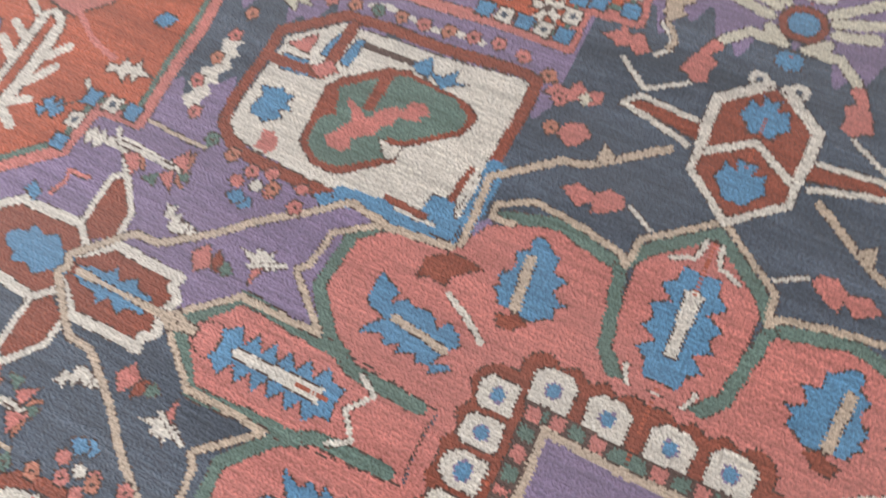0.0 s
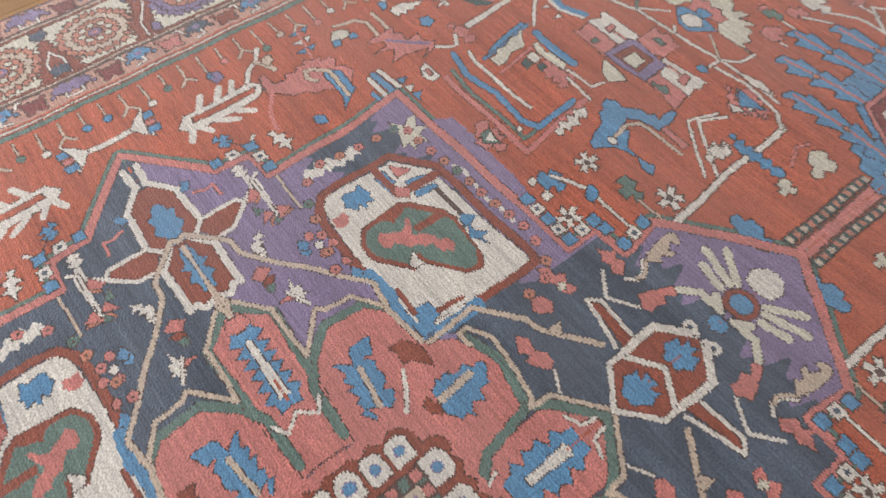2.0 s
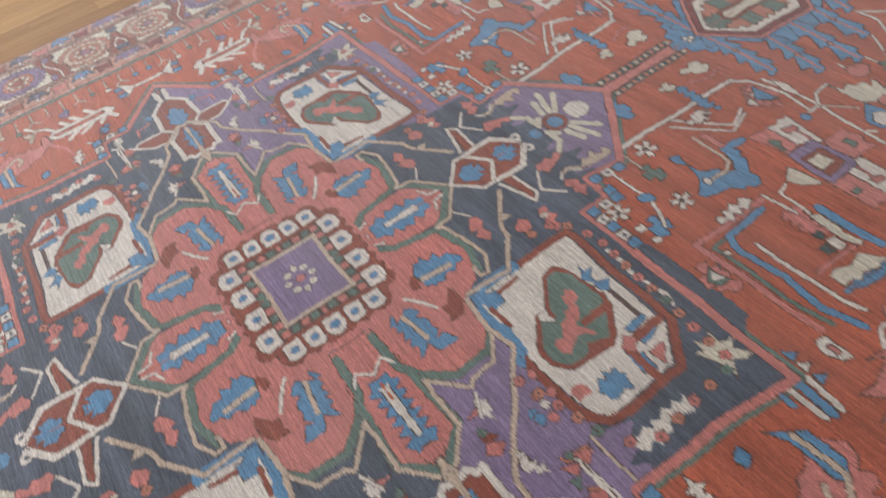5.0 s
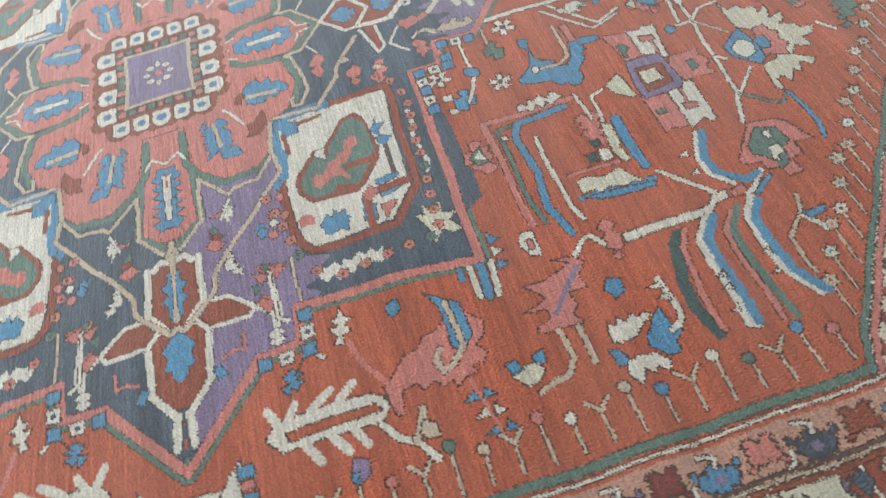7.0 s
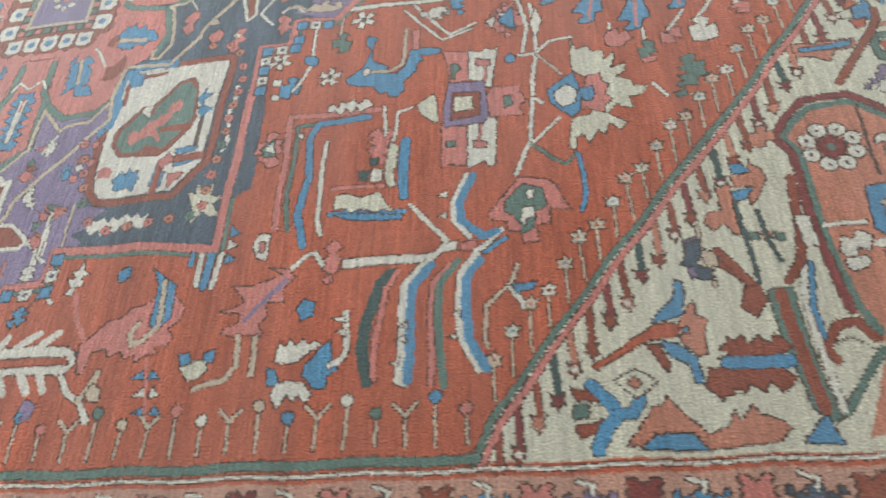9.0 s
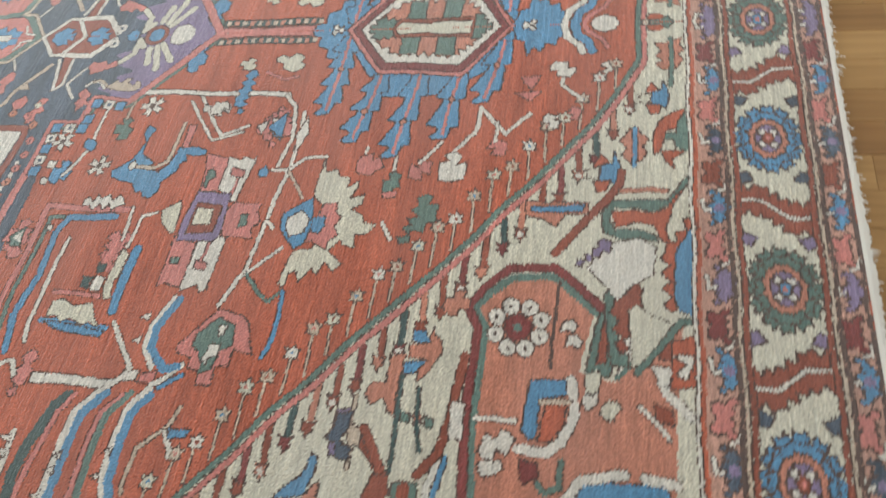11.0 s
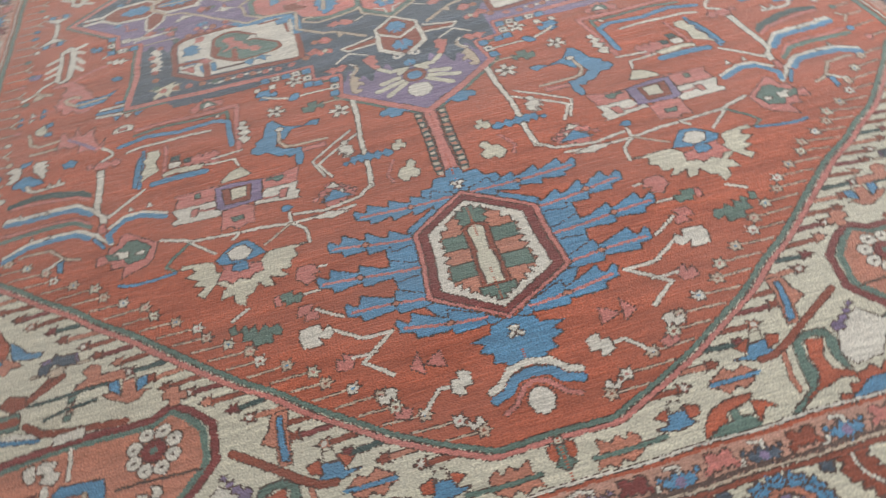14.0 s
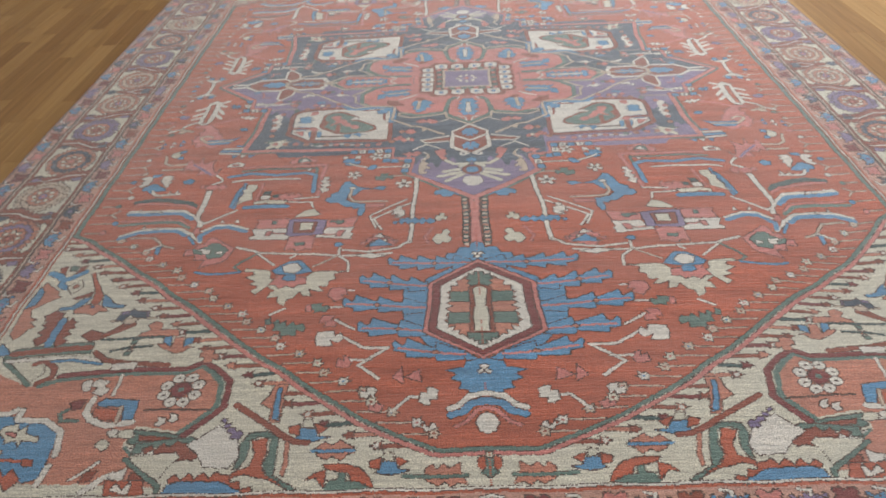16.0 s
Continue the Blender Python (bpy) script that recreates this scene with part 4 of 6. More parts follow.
fill("fan", BLUE, [(29, 104.5), (26.3, 101.2), (22.3, 104.5)])
fill("fan", IVORY, [(28, 100.3), (26.1, 99), (24.5, 101.3)])
line("bloom_stem", IVORY, 0.8, [(30.8, 122.5), (33.4, 122.5)])
fill("bloom", PINK, [(37.1, 122.4), (34.9, 121), (32.7, 122.8), (34.2, 125.6), (36.1, 125)], teeth=(2, 0.9))
fill("dark_flower", GREEN, [(41.8, 128.6), (39.6, 126.7), (36.3, 128.5), (38.6, 129.6)], teeth=(2, 0.8))
fill("dark_flower", PINK, [(42.3, 127.3), (41.1, 126.8), (40.6, 129.6), (41.9, 129.7)])
line("bloom_stem", IVORY, 0.8, [(36.1, 128.2), (32.1, 128.2)])
fill("green_crab", GREEN, [(51.3, 131.8), (47.4, 133.4), (43.6, 134.2), (40.8, 135.3), (44.2, 137.3), (46.9, 135.8)], teeth=(2.5, 1.1))
line("cloud_tip", IVORY, 1.0, [(47.2, 128.4), (50.4, 130.2)])
fill("white_star", IVORY, [(38.2, 138.9), (35.6, 136.5), (33.6, 138.1), (31.2, 138.5), (34.5, 139.6), (35.5, 141.6)], teeth=(3, 1.3))
line("vine", IVORY, 1.2, [(31.2, 138.8), (26.5, 142.1), (21.1, 142.5), (27.6, 147.5), (23, 151.6)])
fill("bloom", PINK, [(37.9, 132.6), (35.8, 131), (33.7, 133.5), (35.3, 135)], teeth=(2, 0.9))
line("bloom_stem", IVORY, 1.0, [(34.1, 132.7), (29.4, 136)])
fill("bloom", PINK, [(32.5, 146.2), (29.9, 144.7), (29.1, 146.5), (31.1, 147.9)], teeth=(2, 0.9))
line("bloom_stem", IVORY, 0.9, [(29.2, 145.7), (24.8, 145.9)])
fill("paired_tree", PINK, [(20, 151.2), (17.9, 148.2), (17.3, 153.1)])
fill("paired_tree", PINK, [(17.4, 151.1), (13.9, 148.8), (13.4, 152.8)])
line("white_bird", IVORY, 1.1, [(19.3, 160.4), (15.7, 156.7), (12.9, 157)])
fill("white_bird", IVORY, [(13.6, 156.7), (11, 154.4), (9.9, 156.7), (12.5, 159.2)], teeth=(2, 0.8))
fill("small_bud", IVORY, [(26.3, 155.8), (23.8, 154), (23.1, 155.8), (25.2, 156.8)], teeth=(1.5, 0.7))
fill("small_bud", PINK, [(24.1, 159.3), (21.9, 158.4), (21.1, 159.8), (23.2, 160.3)], teeth=(1.5, 0.7))
fill("small_bud", IVORY, [(13.2, 164.6), (10.6, 164), (11.1, 165.4)], teeth=(1.5, 0.7))
fill("white_arrow", IVORY, [(32.5, 108.3), (28, 107.4), (23.2, 108.9), (27.8, 109.8)])

fill("urn", CREAM, [(96, 49.2), (95, 50.6), (95.1, 53), (96.6, 54), (98.3, 52.7), (98.4, 50.9)])
fill("urn", BLUE, [(93.7, 48.6), (93.5, 50.3), (95.5, 51), (95.9, 49.4)])
fill("urn", BLUE, [(94, 52.6), (93.5, 54.6), (95.7, 54.6), (95.6, 53.1)])
line("urn_hook", TAN, 1.4, [(91.6, 58.2), (96.4, 58.5), (98.7, 56.9), (99.7, 52.5)])
line("urn_hook", TAN, 1.4, [(91.8, 61.1), (97.9, 61.2)])
fill("tulip", BLUE, [(96.7, 63.6), (97.3, 65.3), (99.6, 66.3), (99.9, 64.3)])
fill("tulip", IVORY, [(96, 64.7), (93.8, 64.9), (92.6, 65.3), (93.5, 66.2), (92.2, 66.9), (93.6, 68), (92.4, 69), (93.6, 70.1), (93, 71.1), (94, 72.1), (95.3, 70), (96.3, 68.8), (96.6, 66.1)])
fill("tulip", IVORY, [(101.3, 65), (99.5, 65.6), (99.2, 67.8), (99.8, 70.1), (101.6, 71.2), (103, 70.4), (101.7, 69.2), (102.7, 68.7), (101.4, 67.6), (102.4, 66.9), (103.7, 66.2)])
fill("tulip", BLUE, [(95.8, 71), (93.7, 72.6), (93.2, 73.7), (96, 74.1), (97.9, 75.1), (99.1, 73.5), (101, 73.3), (100.9, 71.5), (98.4, 69.5), (97.1, 69.8)])
line("white_stick", IVORY, 1.5, [(88.5, 75.4), (94.7, 76.3), (96.5, 75.6), (97.3, 73.8)])
fill("white_stick_spur", IVORY, [(89.4, 73.3), (89, 75.3), (90.5, 75.6)])
fill("white_stick_spur", IVORY, [(91.7, 73.7), (91.4, 75.7), (92.8, 76)])
fill("triangle_tree", BLUE, [(97.4, 41.2), (95.9, 43.3), (97.6, 43.9)])
fill("triangle_tree", BLUE, [(97.6, 44.3), (95.8, 44.8), (97.5, 46.4)])
fill("triangle_tree", IVORY, [(100.3, 42), (98.8, 44), (100.5, 44.6)])
fill("triangle_tree", IVORY, [(100.5, 45), (98.7, 45.5), (100.4, 47)])
fill("triangle_tree", BLUE, [(103.2, 42.7), (101.7, 44.8), (103.3, 45.3)])
fill("triangle_tree", BLUE, [(103.4, 45.7), (101.6, 46.2), (103.3, 47.7)])
line("triangle_tree_stem", PINK, 0.8, [(94.1, 43.4), (103.6, 45.1)], edge=None)
line("ladder_tail", IVORY, 1.5, [(96.3, 28.8), (99.3, 31.1), (100.5, 33.4), (104, 35.4)])
line("ladder_tail", TAN, 1.6, [(100.5, 33.4), (98.6, 34.6), (96.2, 35.4)])
fill("ladder_tail", TAN, [(99.6, 33.9), (97.8, 35.1), (98.9, 36.8), (101.1, 36.7), (100.8, 35)])
area("spandrel")
fill("octagon", SALMON, [(61.8, 146.7), (56.4, 151.4), (55.8, 158.2), (61.7, 164.6), (71.4, 162.4), (72.6, 167.5), (65.7, 171.8), (63.1, 176.9), (91.1, 175.3), (111.7, 174.3), (110.9, 145.4), (99.2, 151.3), (92.6, 148.1), (80.3, 147.2)], edge=None)
line("octagon_edge", GREEN, 1.7, [(61.9, 164.6), (57.5, 160), (55.8, 157.7), (56.7, 151.3), (59.5, 148.5), (62.3, 146.4), (65.3, 148.2), (73.5, 147.9), (81.3, 148.2), (88.4, 148.6), (92.7, 149.1), (96.8, 150.9)], edge=None)
line("octagon_edge", MAROON, 1.7, [(61.3, 165.7), (56.2, 160.4), (54.3, 158), (55, 150.8), (58.3, 147.7), (62.2, 145.2), (65.4, 147), (73.4, 146.8), (81.2, 147.1), (89.2, 147.5), (93.3, 148.1)])
line("octagon_stem", DARK, 0.9, [(56.7, 158.7), (71, 158.5)], edge=None)
blossom("ring", IVORY, (64.8, 153.3), 5.3, 8)
disc("rosette_eye", MAROON, (64.8, 153.3), 2.2)
disc("rosette_eye", GREEN, (64.8, 153.3), 0.7, None)
fill("vase", GREEN, [(61.7, 165.3), (61.8, 168), (71.9, 166.8), (71.5, 163.2)])
fill("vase_core", RUST, [(62.9, 165.9), (62.8, 167), (69.8, 166), (70.1, 164.7)])
fill("blade", IVORY, [(62.4, 169.2), (63, 175.7), (66.2, 171.3), (71.9, 167.6)])
line("blade_edge", GREEN, 1.2, [(63.2, 175.9), (66.7, 171.7), (71.9, 167.8)], edge=None)
line("blade_bar", BLUE, 1.2, [(65.3, 169.7), (63.2, 172.3)])
fill("red_wing", RUST, [(66.4, 172.9), (65.2, 176.4), (68.3, 176.5), (68.5, 173.6)])
fill("white_wing", IVORY, [(69.4, 172.2), (69.4, 175.4), (73, 175), (72.5, 173.5), (71, 173.3)])
fill("crown", BLUE, [(72.8, 155.6), (72.6, 161.4), (74.8, 161.4), (75.4, 157.7), (75.9, 157.2), (81.5, 157.1), (81.9, 156.2), (80.4, 154.9), (76.2, 155.1)])
fill("crown_heart", RED, [(76.4, 157.9), (76.2, 161), (79.5, 160.7), (81.7, 159), (81.8, 157.4)])
line("crown_wall", IVORY, 1.8, [(72.8, 161.4), (77.8, 162.2), (81.4, 160.7), (83.2, 158.8), (83.2, 154.9)])
line("crown_wall", TAN, 1.1, [(76, 157.3), (75.8, 161.3)])
line("octagon_twig", IVORY, 1.2, [(79.4, 148.6), (79.4, 153.9)])
fill("crown_foot", MAROON, [(84.5, 155), (84.7, 157.7), (86.5, 158), (87.9, 156), (86.3, 155.4)])
fill("white_plume", IVORY, [(85.7, 149.4), (84.9, 150.7), (85.3, 151.8), (84.8, 152.8), (86.2, 153.2), (87.3, 151.5), (87.7, 150.3), (87, 149.6)])
line("hook_vine", GREEN, 1.3, [(84.1, 160.9), (87.6, 160.7), (88.7, 158.9), (87.4, 158)])
fill("pair_bud", IVORY, [(66, 160.7), (65.7, 162.1), (66.6, 163), (68, 162.4), (67.3, 161.5), (67.8, 160.4)])
fill("pair_bud", IVORY, [(63.5, 159.9), (63.2, 161.3), (64.2, 162.1), (65.6, 161.6), (64.9, 160.7), (65.4, 159.6)])
fill("white_bloom", IVORY, [(74, 163.6), (74.2, 165.2), (76.1, 165.2), (77, 163.8), (75.9, 163)])
line("corner_twig", IVORY, 1, [(75.7, 171.2), (77.8, 173.4), (79.8, 174.9)])
fill("corner_bloom", RUST, [(74.9, 172.9), (75.6, 175.5), (78, 175.7), (77.4, 173.5)])
fill("corner_block", BLUE, [(86.9, 163.1), (86, 174.4), (87.8, 175.1), (106.1, 175.3), (106.8, 171.8), (105.1, 167), (105.8, 164.8), (103.5, 163.2), (111.3, 160.9), (111.2, 157.6), (99.6, 158.8), (91.8, 160.6)])
line("corner_wall", IVORY, 1.7, [(111.3, 158.1), (99.9, 158.5), (98.3, 157.2)])
line("corner_wall", IVORY, 1.7, [(97.2, 157.4), (97.3, 159.9), (90.9, 160.4), (86.5, 163.5), (85.3, 169)])
line("corner_wall", IVORY, 1.7, [(85.5, 171.6), (85.7, 175.6)])
fill("corner_palmette", CREAM, [(90.4, 164.6), (90.4, 165.7), (93.7, 165.4), (93.8, 166.9), (95.3, 165.4), (96.9, 166.2), (98.3, 164.4), (99.8, 163.3), (99.3, 162), (96.6, 160.8), (95.8, 162.8), (94.1, 161.3), (94, 163.5)])
fill("corner_palmette_heart", PINK, [(95.6, 163.4), (95.4, 164.6), (97.5, 164), (98.3, 163.1)])
line("corner_stem", RED, 1, [(90.8, 170.5), (103.2, 169.6)])
fill("corner_bud", RED, [(89.1, 170), (88.5, 171.6), (90.8, 171.6), (91.4, 169.8)])
fill("corner_bud", RED, [(90.9, 173.2), (90.3, 176.2), (95.1, 176.3), (95.4, 173.5)], teeth=(3, 1.0))
fill("corner_bar", TAN, [(96.4, 167.6), (96.1, 172.9), (97, 172.9), (97.3, 167.8)])
fill("corner_blocks", RUST, [(105.4, 166.9), (104.3, 175.1), (106.2, 175), (106.9, 167.2)])
line("corner_blocks", TAN, 1.6, [(104.2, 166.8), (103.4, 175.1)])
fill("corner_box", IVORY, [(106.9, 170.2), (106.8, 175.7), (111.8, 175.3), (111.6, 169.9)])
fill("corner_box_eye", VIOLET, [(107.7, 172.2), (107.8, 174.8), (110.2, 174.4), (110.2, 172.2)])
fill("corner_leg", SALMON, [(103.4, 162.6), (105.4, 166.9), (107.7, 163.7), (109.7, 161.9)])
fill("gem_wall", CREAM, [(98.8, 144.3), (97.4, 147.1), (99.5, 150.2), (107.1, 143.2), (103.3, 142.8)])
line("gem_wall_edge", GREEN, 1.5, [(99.5, 150.7), (107.8, 143.4)])
line("gem_wall_edge", RUST, 1.6, [(100.8, 144.4), (99, 143.6), (95.8, 145.8), (95.1, 148.3), (97.7, 150.2)])
fill("tower", GREEN, [(89.3, 137.9), (89, 141.5), (97.1, 141.8), (103.3, 142), (108.4, 142.9), (109.2, 141.4), (106.8, 139.5), (98.5, 138.4)])
line("tower_core", RUST, 2.2, [(90, 139.6), (97.1, 140.2), (104, 140.6), (107, 141.1)], edge=None)
line("tower_wall", IVORY, 1.5, [(85.5, 143.9), (89.3, 142.8), (101.8, 142.9), (107.3, 143.2)])
line("tower_wall", BLUE, 1.2, [(85.5, 144.6), (92.4, 143.5), (97.2, 143.9)])
line("cross_wall", RUST, 1.7, [(70.3, 145.6), (79.1, 145), (84.6, 143.6), (87.9, 141.2)])
line("cross_wall", RUST, 1.7, [(83.7, 131.7), (88.9, 136.3)])
fill("pillar_block", IVORY, [(77.2, 144.7), (77.4, 146.8), (82.6, 147), (82.8, 144.8)])
fill("stripe", SALMON, [(71.2, 134), (71.2, 136.2), (79.4, 137.4), (79.8, 135.3)])
fill("slab", (GREEN, SALMON, GREEN)[0], [(79.4, 137.4), (79.6, 138.8), (80.9, 138.9), (81, 137.5)])
fill("slab", (GREEN, SALMON, GREEN)[1], [(79.6, 139.2), (79.7, 140.6), (81, 140.7), (81.1, 139.4)])
fill("slab", (GREEN, SALMON, GREEN)[2], [(79.7, 141.1), (79.9, 142.4), (81.2, 142.5), (81.3, 141.2)])
fill("south_bloom", GREEN, [(0, 172.3), (0.8, 172.5), (0.4, 174.6), (1.8, 175.6), (0, 176.9)])
fill("south_bloom", CREAM, [(0, 171), (0.5, 171.1), (0.8, 172.3), (0, 172.3)])
fill("south_bloom", RED, [(0.8, 171.9), (2.1, 172.3), (2.2, 174.2), (1.2, 175.1), (0.4, 174.4)])
fill("south_tree", SALMON, [(12.7, 176.3), (11.9, 174.2), (10.7, 173.2), (10, 174.3), (8.6, 173.2), (7.6, 174.1), (5.5, 173.1), (5.2, 175.7), (4.3, 178.3), (6.2, 177.5), (7.5, 178.5), (8.5, 177.2), (10.1, 178), (11.3, 177.2)])
line("south_tree_bar", GREEN, 1.1, [(16, 176), (4.2, 176)])
fill("valley_flower", BLUE, [(20.7, 172.7), (18, 172.7), (17.3, 174.3), (14.8, 174.7), (18.3, 175.8), (21.8, 175.2), (20.7, 174.2)])
fill("valley_flower", RED, [(23, 172.5), (20.8, 171.6), (20.7, 174.4), (22.7, 174)])
fill("valley_flower", RED, [(18.1, 171.6), (15.3, 172.6), (17.3, 174.1)])
fill("valley_flower", CREAM, [(20.3, 170.8), (18.5, 170.7), (18.2, 172.5), (20.3, 172.5)])
fill("valley_flower", BLUE, [(37.5, 164.1), (34.7, 164.1), (33.7, 166), (31.1, 166.4), (34.7, 167.6), (38.4, 166.9), (37.4, 165.8)])
fill("valley_flower", RED, [(40, 163.9), (37.7, 163), (37.4, 166), (39.5, 165.6)])
fill("valley_flower", RED, [(34.9, 162.9), (31.8, 164.1), (33.8, 165.7)])
fill("valley_flower", CREAM, [(37.3, 162), (35.4, 162), (34.9, 163.9), (37.1, 163.9)])
fill("fish", RED, [(31.7, 172.8), (27.8, 172.6), (24.8, 173.6), (22.5, 175.8), (21.5, 178.3), (25.2, 177.9), (26.6, 174.9), (29, 174.4), (31, 173.9)])
fill("fish_tail", GREEN, [(30.8, 178.4), (30.3, 176.4), (28.3, 175.9), (28.4, 174.3), (27, 174.9), (26.8, 176.4), (24.4, 176.9), (21.4, 178.8)])
fill("fish_wing", RED, [(34.9, 176.5), (33.2, 174.9), (30.7, 173.8), (30.8, 175.4), (30.8, 178), (32.6, 175.9)])
fill("tree_band", SALMON, [(34.1, 169.6), (32, 167.5), (30.4, 168.4), (29.1, 167.1), (27.4, 168.4), (26.3, 169), (26.2, 170.3), (27.6, 170.8), (28.4, 172.2), (30, 170.9), (31.3, 171.9), (32.9, 170.9)])
line("tree_bar", BLUE, 1.1, [(34.1, 169.8), (26.3, 169.7)])
fill("arch_wall", GREEN, [(49, 167.5), (47.6, 165.2), (44.1, 164.9), (41.5, 166.5), (41, 169.6), (40.7, 173.4), (40.9, 175), (39.7, 176), (34.9, 179), (37.2, 179), (41.7, 175.5), (43.3, 172.9), (42.7, 170.2), (43.1, 166.9), (45.3, 166.1), (47.1, 166.9), (46.8, 170.2), (47.6, 173), (49, 173.5), (48.5, 170.8)])
fill("arch_core", RED, [(46.6, 166.9), (43.7, 166.5), (43.1, 170.2), (43.5, 172.9), (42.3, 175), (40.7, 176), (37.3, 178.8), (41.6, 176), (45.2, 175), (46.3, 174.5), (48.1, 175.1), (49.4, 177.1), (48.8, 174), (46, 172.9), (45.4, 170.2), (46.4, 168.6)])
line("valley_band", RUST, 1.7, [(51.7, 157.9), (47.9, 160.6), (41.4, 165.7), (38.1, 167.6), (35.6, 167.8)])
line("valley_band", SALMON, 1.3, [(39.4, 168), (38.8, 172.9), (39.2, 175)])
fill("pink_leaf", SALMON, [(44.8, 152.7), (41.6, 152.4), (42, 156), (42, 162.8), (44.3, 162.8), (44.3, 159.1), (46.7, 157.9), (45.1, 155.3)])
fill("pink_leaf_bar", BLUE, [(43.9, 153.4), (42.8, 153.4), (42.4, 162.2), (43.7, 161.8)])
fill("comb", GREEN, [(69.8, 166.7), (58.9, 165.7), (57.6, 166.6), (59.7, 167.8), (67.8, 167.9), (68, 169.3), (70, 169.3)])
fill("comb_teeth", RUST, [(67.9, 168.2), (60.4, 167.3), (56.1, 170.3), (59.2, 171.1)], teeth=(2.2, 0.8))
fill("comb_wing", CREAM, [(70.1, 169.7), (61, 169.3), (60.1, 170.7), (61.5, 172.6), (62.6, 175.7), (68.7, 171.5)])
line("comb_wing_edge", GREEN, 1.5, [(70.6, 170.5), (62.3, 176.8), (62.2, 178.8)])
fill("comb_teeth", RED, [(60.8, 175.4), (50.6, 174.6), (43.9, 178.6), (47.6, 178.6), (58.8, 176.2)], teeth=(2.5, 0.9))
fill("comb_pool", BLUE, [(60.7, 176.7), (58.9, 176), (50.2, 176.1), (45.3, 178.7), (61.3, 178.9)])
fill("white_wall", IVORY, [(59.7, 167.8), (54, 162.8), (49.9, 165.2), (48.5, 170.8), (50, 173.2), (54.9, 173), (56.7, 170.3)])
line("bird_wall", IVORY, 1.6, [(76.4, 177.9), (73, 174.5)])
fill("corner_tree", RED, [(72.7, 175.3), (65.4, 175.2), (64.6, 178.8), (72.2, 178.9)])
fill("corner_white", IVORY, [(71.4, 177.2), (70.5, 175.8), (69, 177.1), (67.7, 175.1), (67.6, 178.3), (71, 177.6)])
fill("pink_tile", SALMON, [(61.5, 141.2), (59, 143.8), (61.7, 145.5), (63.9, 142.4)], teeth=(2, 0.5))
fill("blue_bud", VIOLET, [(53.7, 161.1), (50.4, 164.5), (48.7, 165.3), (50.5, 166.4)], teeth=(1.5, 0.6))
fill("small_cream", CREAM, [(74.8, 164.3), (73.1, 163.3), (71.1, 164.3), (72.2, 165.5)], teeth=(2, 0.6))
fill("small_cream", CREAM, [(78.2, 166.6), (76.3, 166), (75.4, 168.1), (77.1, 168.1)], teeth=(2, 0.6))
fill("plume", IVORY, [(85.2, 150.4), (82.6, 149.8), (81.1, 153.4), (83.2, 153.9)], teeth=(2, 0.8))
fill("grey_block", VIOLET, [(80, 127.7), (79.7, 129.8), (81.9, 129.7), (82.1, 127.6)])
fill("grey_block", VIOLET, [(85, 127.9), (84.6, 129.7), (86.5, 129.8), (86.9, 128)])
line("grey_block", TAN, 1.0, [(77.9, 130.2), (82.5, 130.3), (85.1, 131), (88.4, 130.9)])
fill("pillar", SALMON, [(70.7, 134.1), (70.3, 136.5), (75.3, 136.4), (80.5, 136.5), (79, 135.2), (77.7, 134.4), (79, 132.8), (77.4, 131.3), (75.6, 132.2), (75.2, 134.3)])
fill("pillar", SALMON, [(65.4, 140), (67.1, 140.5), (68.1, 141.8), (70.2, 142), (74, 140), (74.4, 138.9), (72.7, 138.9), (71, 139.8), (70.9, 136.8), (68.8, 136.9), (68.3, 139.8)])
fill("pillar_cap", BLUE, [(66.5, 136.9), (66.3, 139), (68.5, 140.1), (68.3, 137.1)])
fill("pillar_cap", BLUE, [(71.7, 136.5), (71.1, 140), (73.4, 138.5), (73.6, 136.7)])
line("pillar_wall", DEEP_GREEN, 0.9, [(73.9, 136.8), (81.4, 137), (88.1, 137)])
line("pillar_wall", DEEP_GREEN, 0.9, [(75.7, 139.7), (80.9, 139.9), (84.8, 140.8)])
fill("dragon_wing", BLUE, [(86.7, 125.6), (87.2, 126.7), (89.6, 126.5), (92.7, 125.4), (93.4, 123.7), (93.4, 121), (91.6, 122.4), (89.9, 124.7)])
fill("dragon", RED, [(94.3, 120.5), (93.5, 121.7), (94, 124.8), (96.1, 124.5), (96.3, 119.8), (97.4, 118.1), (98.6, 115.6), (100.4, 113), (99.6, 112.2), (98.1, 114.9), (96.1, 117.5)])
fill("dragon", RUST, [(96.5, 119.6), (97, 121.6), (100.3, 123), (101.3, 122.5), (99.4, 121.3)])
fill("dragon_wing", BLUE, [(96.4, 121.7), (97, 123.9), (99.3, 126.6), (103.1, 127), (103.1, 125.9), (100.4, 125.3), (99.1, 123.2), (97.7, 122.3)])
fill("dragon", SALMON, [(94, 124.8), (91.4, 126.4), (90.4, 127.4), (91.9, 127.6), (92.8, 127.2), (93.8, 128.7), (96.4, 127.9), (98.9, 128.1), (99.4, 126.6), (98.4, 126), (97, 124.7)])
fill("dragon_eye", BLUE, [(94.7, 125.2), (94.7, 126), (95.6, 125.9), (95.7, 125.1)])
fill("cup", RUST, [(102.8, 108.8), (103.4, 112.3), (105, 113.1), (104.6, 109.5)])
fill("cup", RUST, [(108, 108.8), (107.6, 112.6), (108.9, 113), (109.7, 109.8)])
fill("cup", GREEN, [(105.1, 108.9), (105.2, 111), (107.1, 111), (107.2, 108.8)])
fill("cup", CREAM, [(105.2, 111.2), (105.5, 113.8), (107.4, 113.6), (107.3, 110.9)])
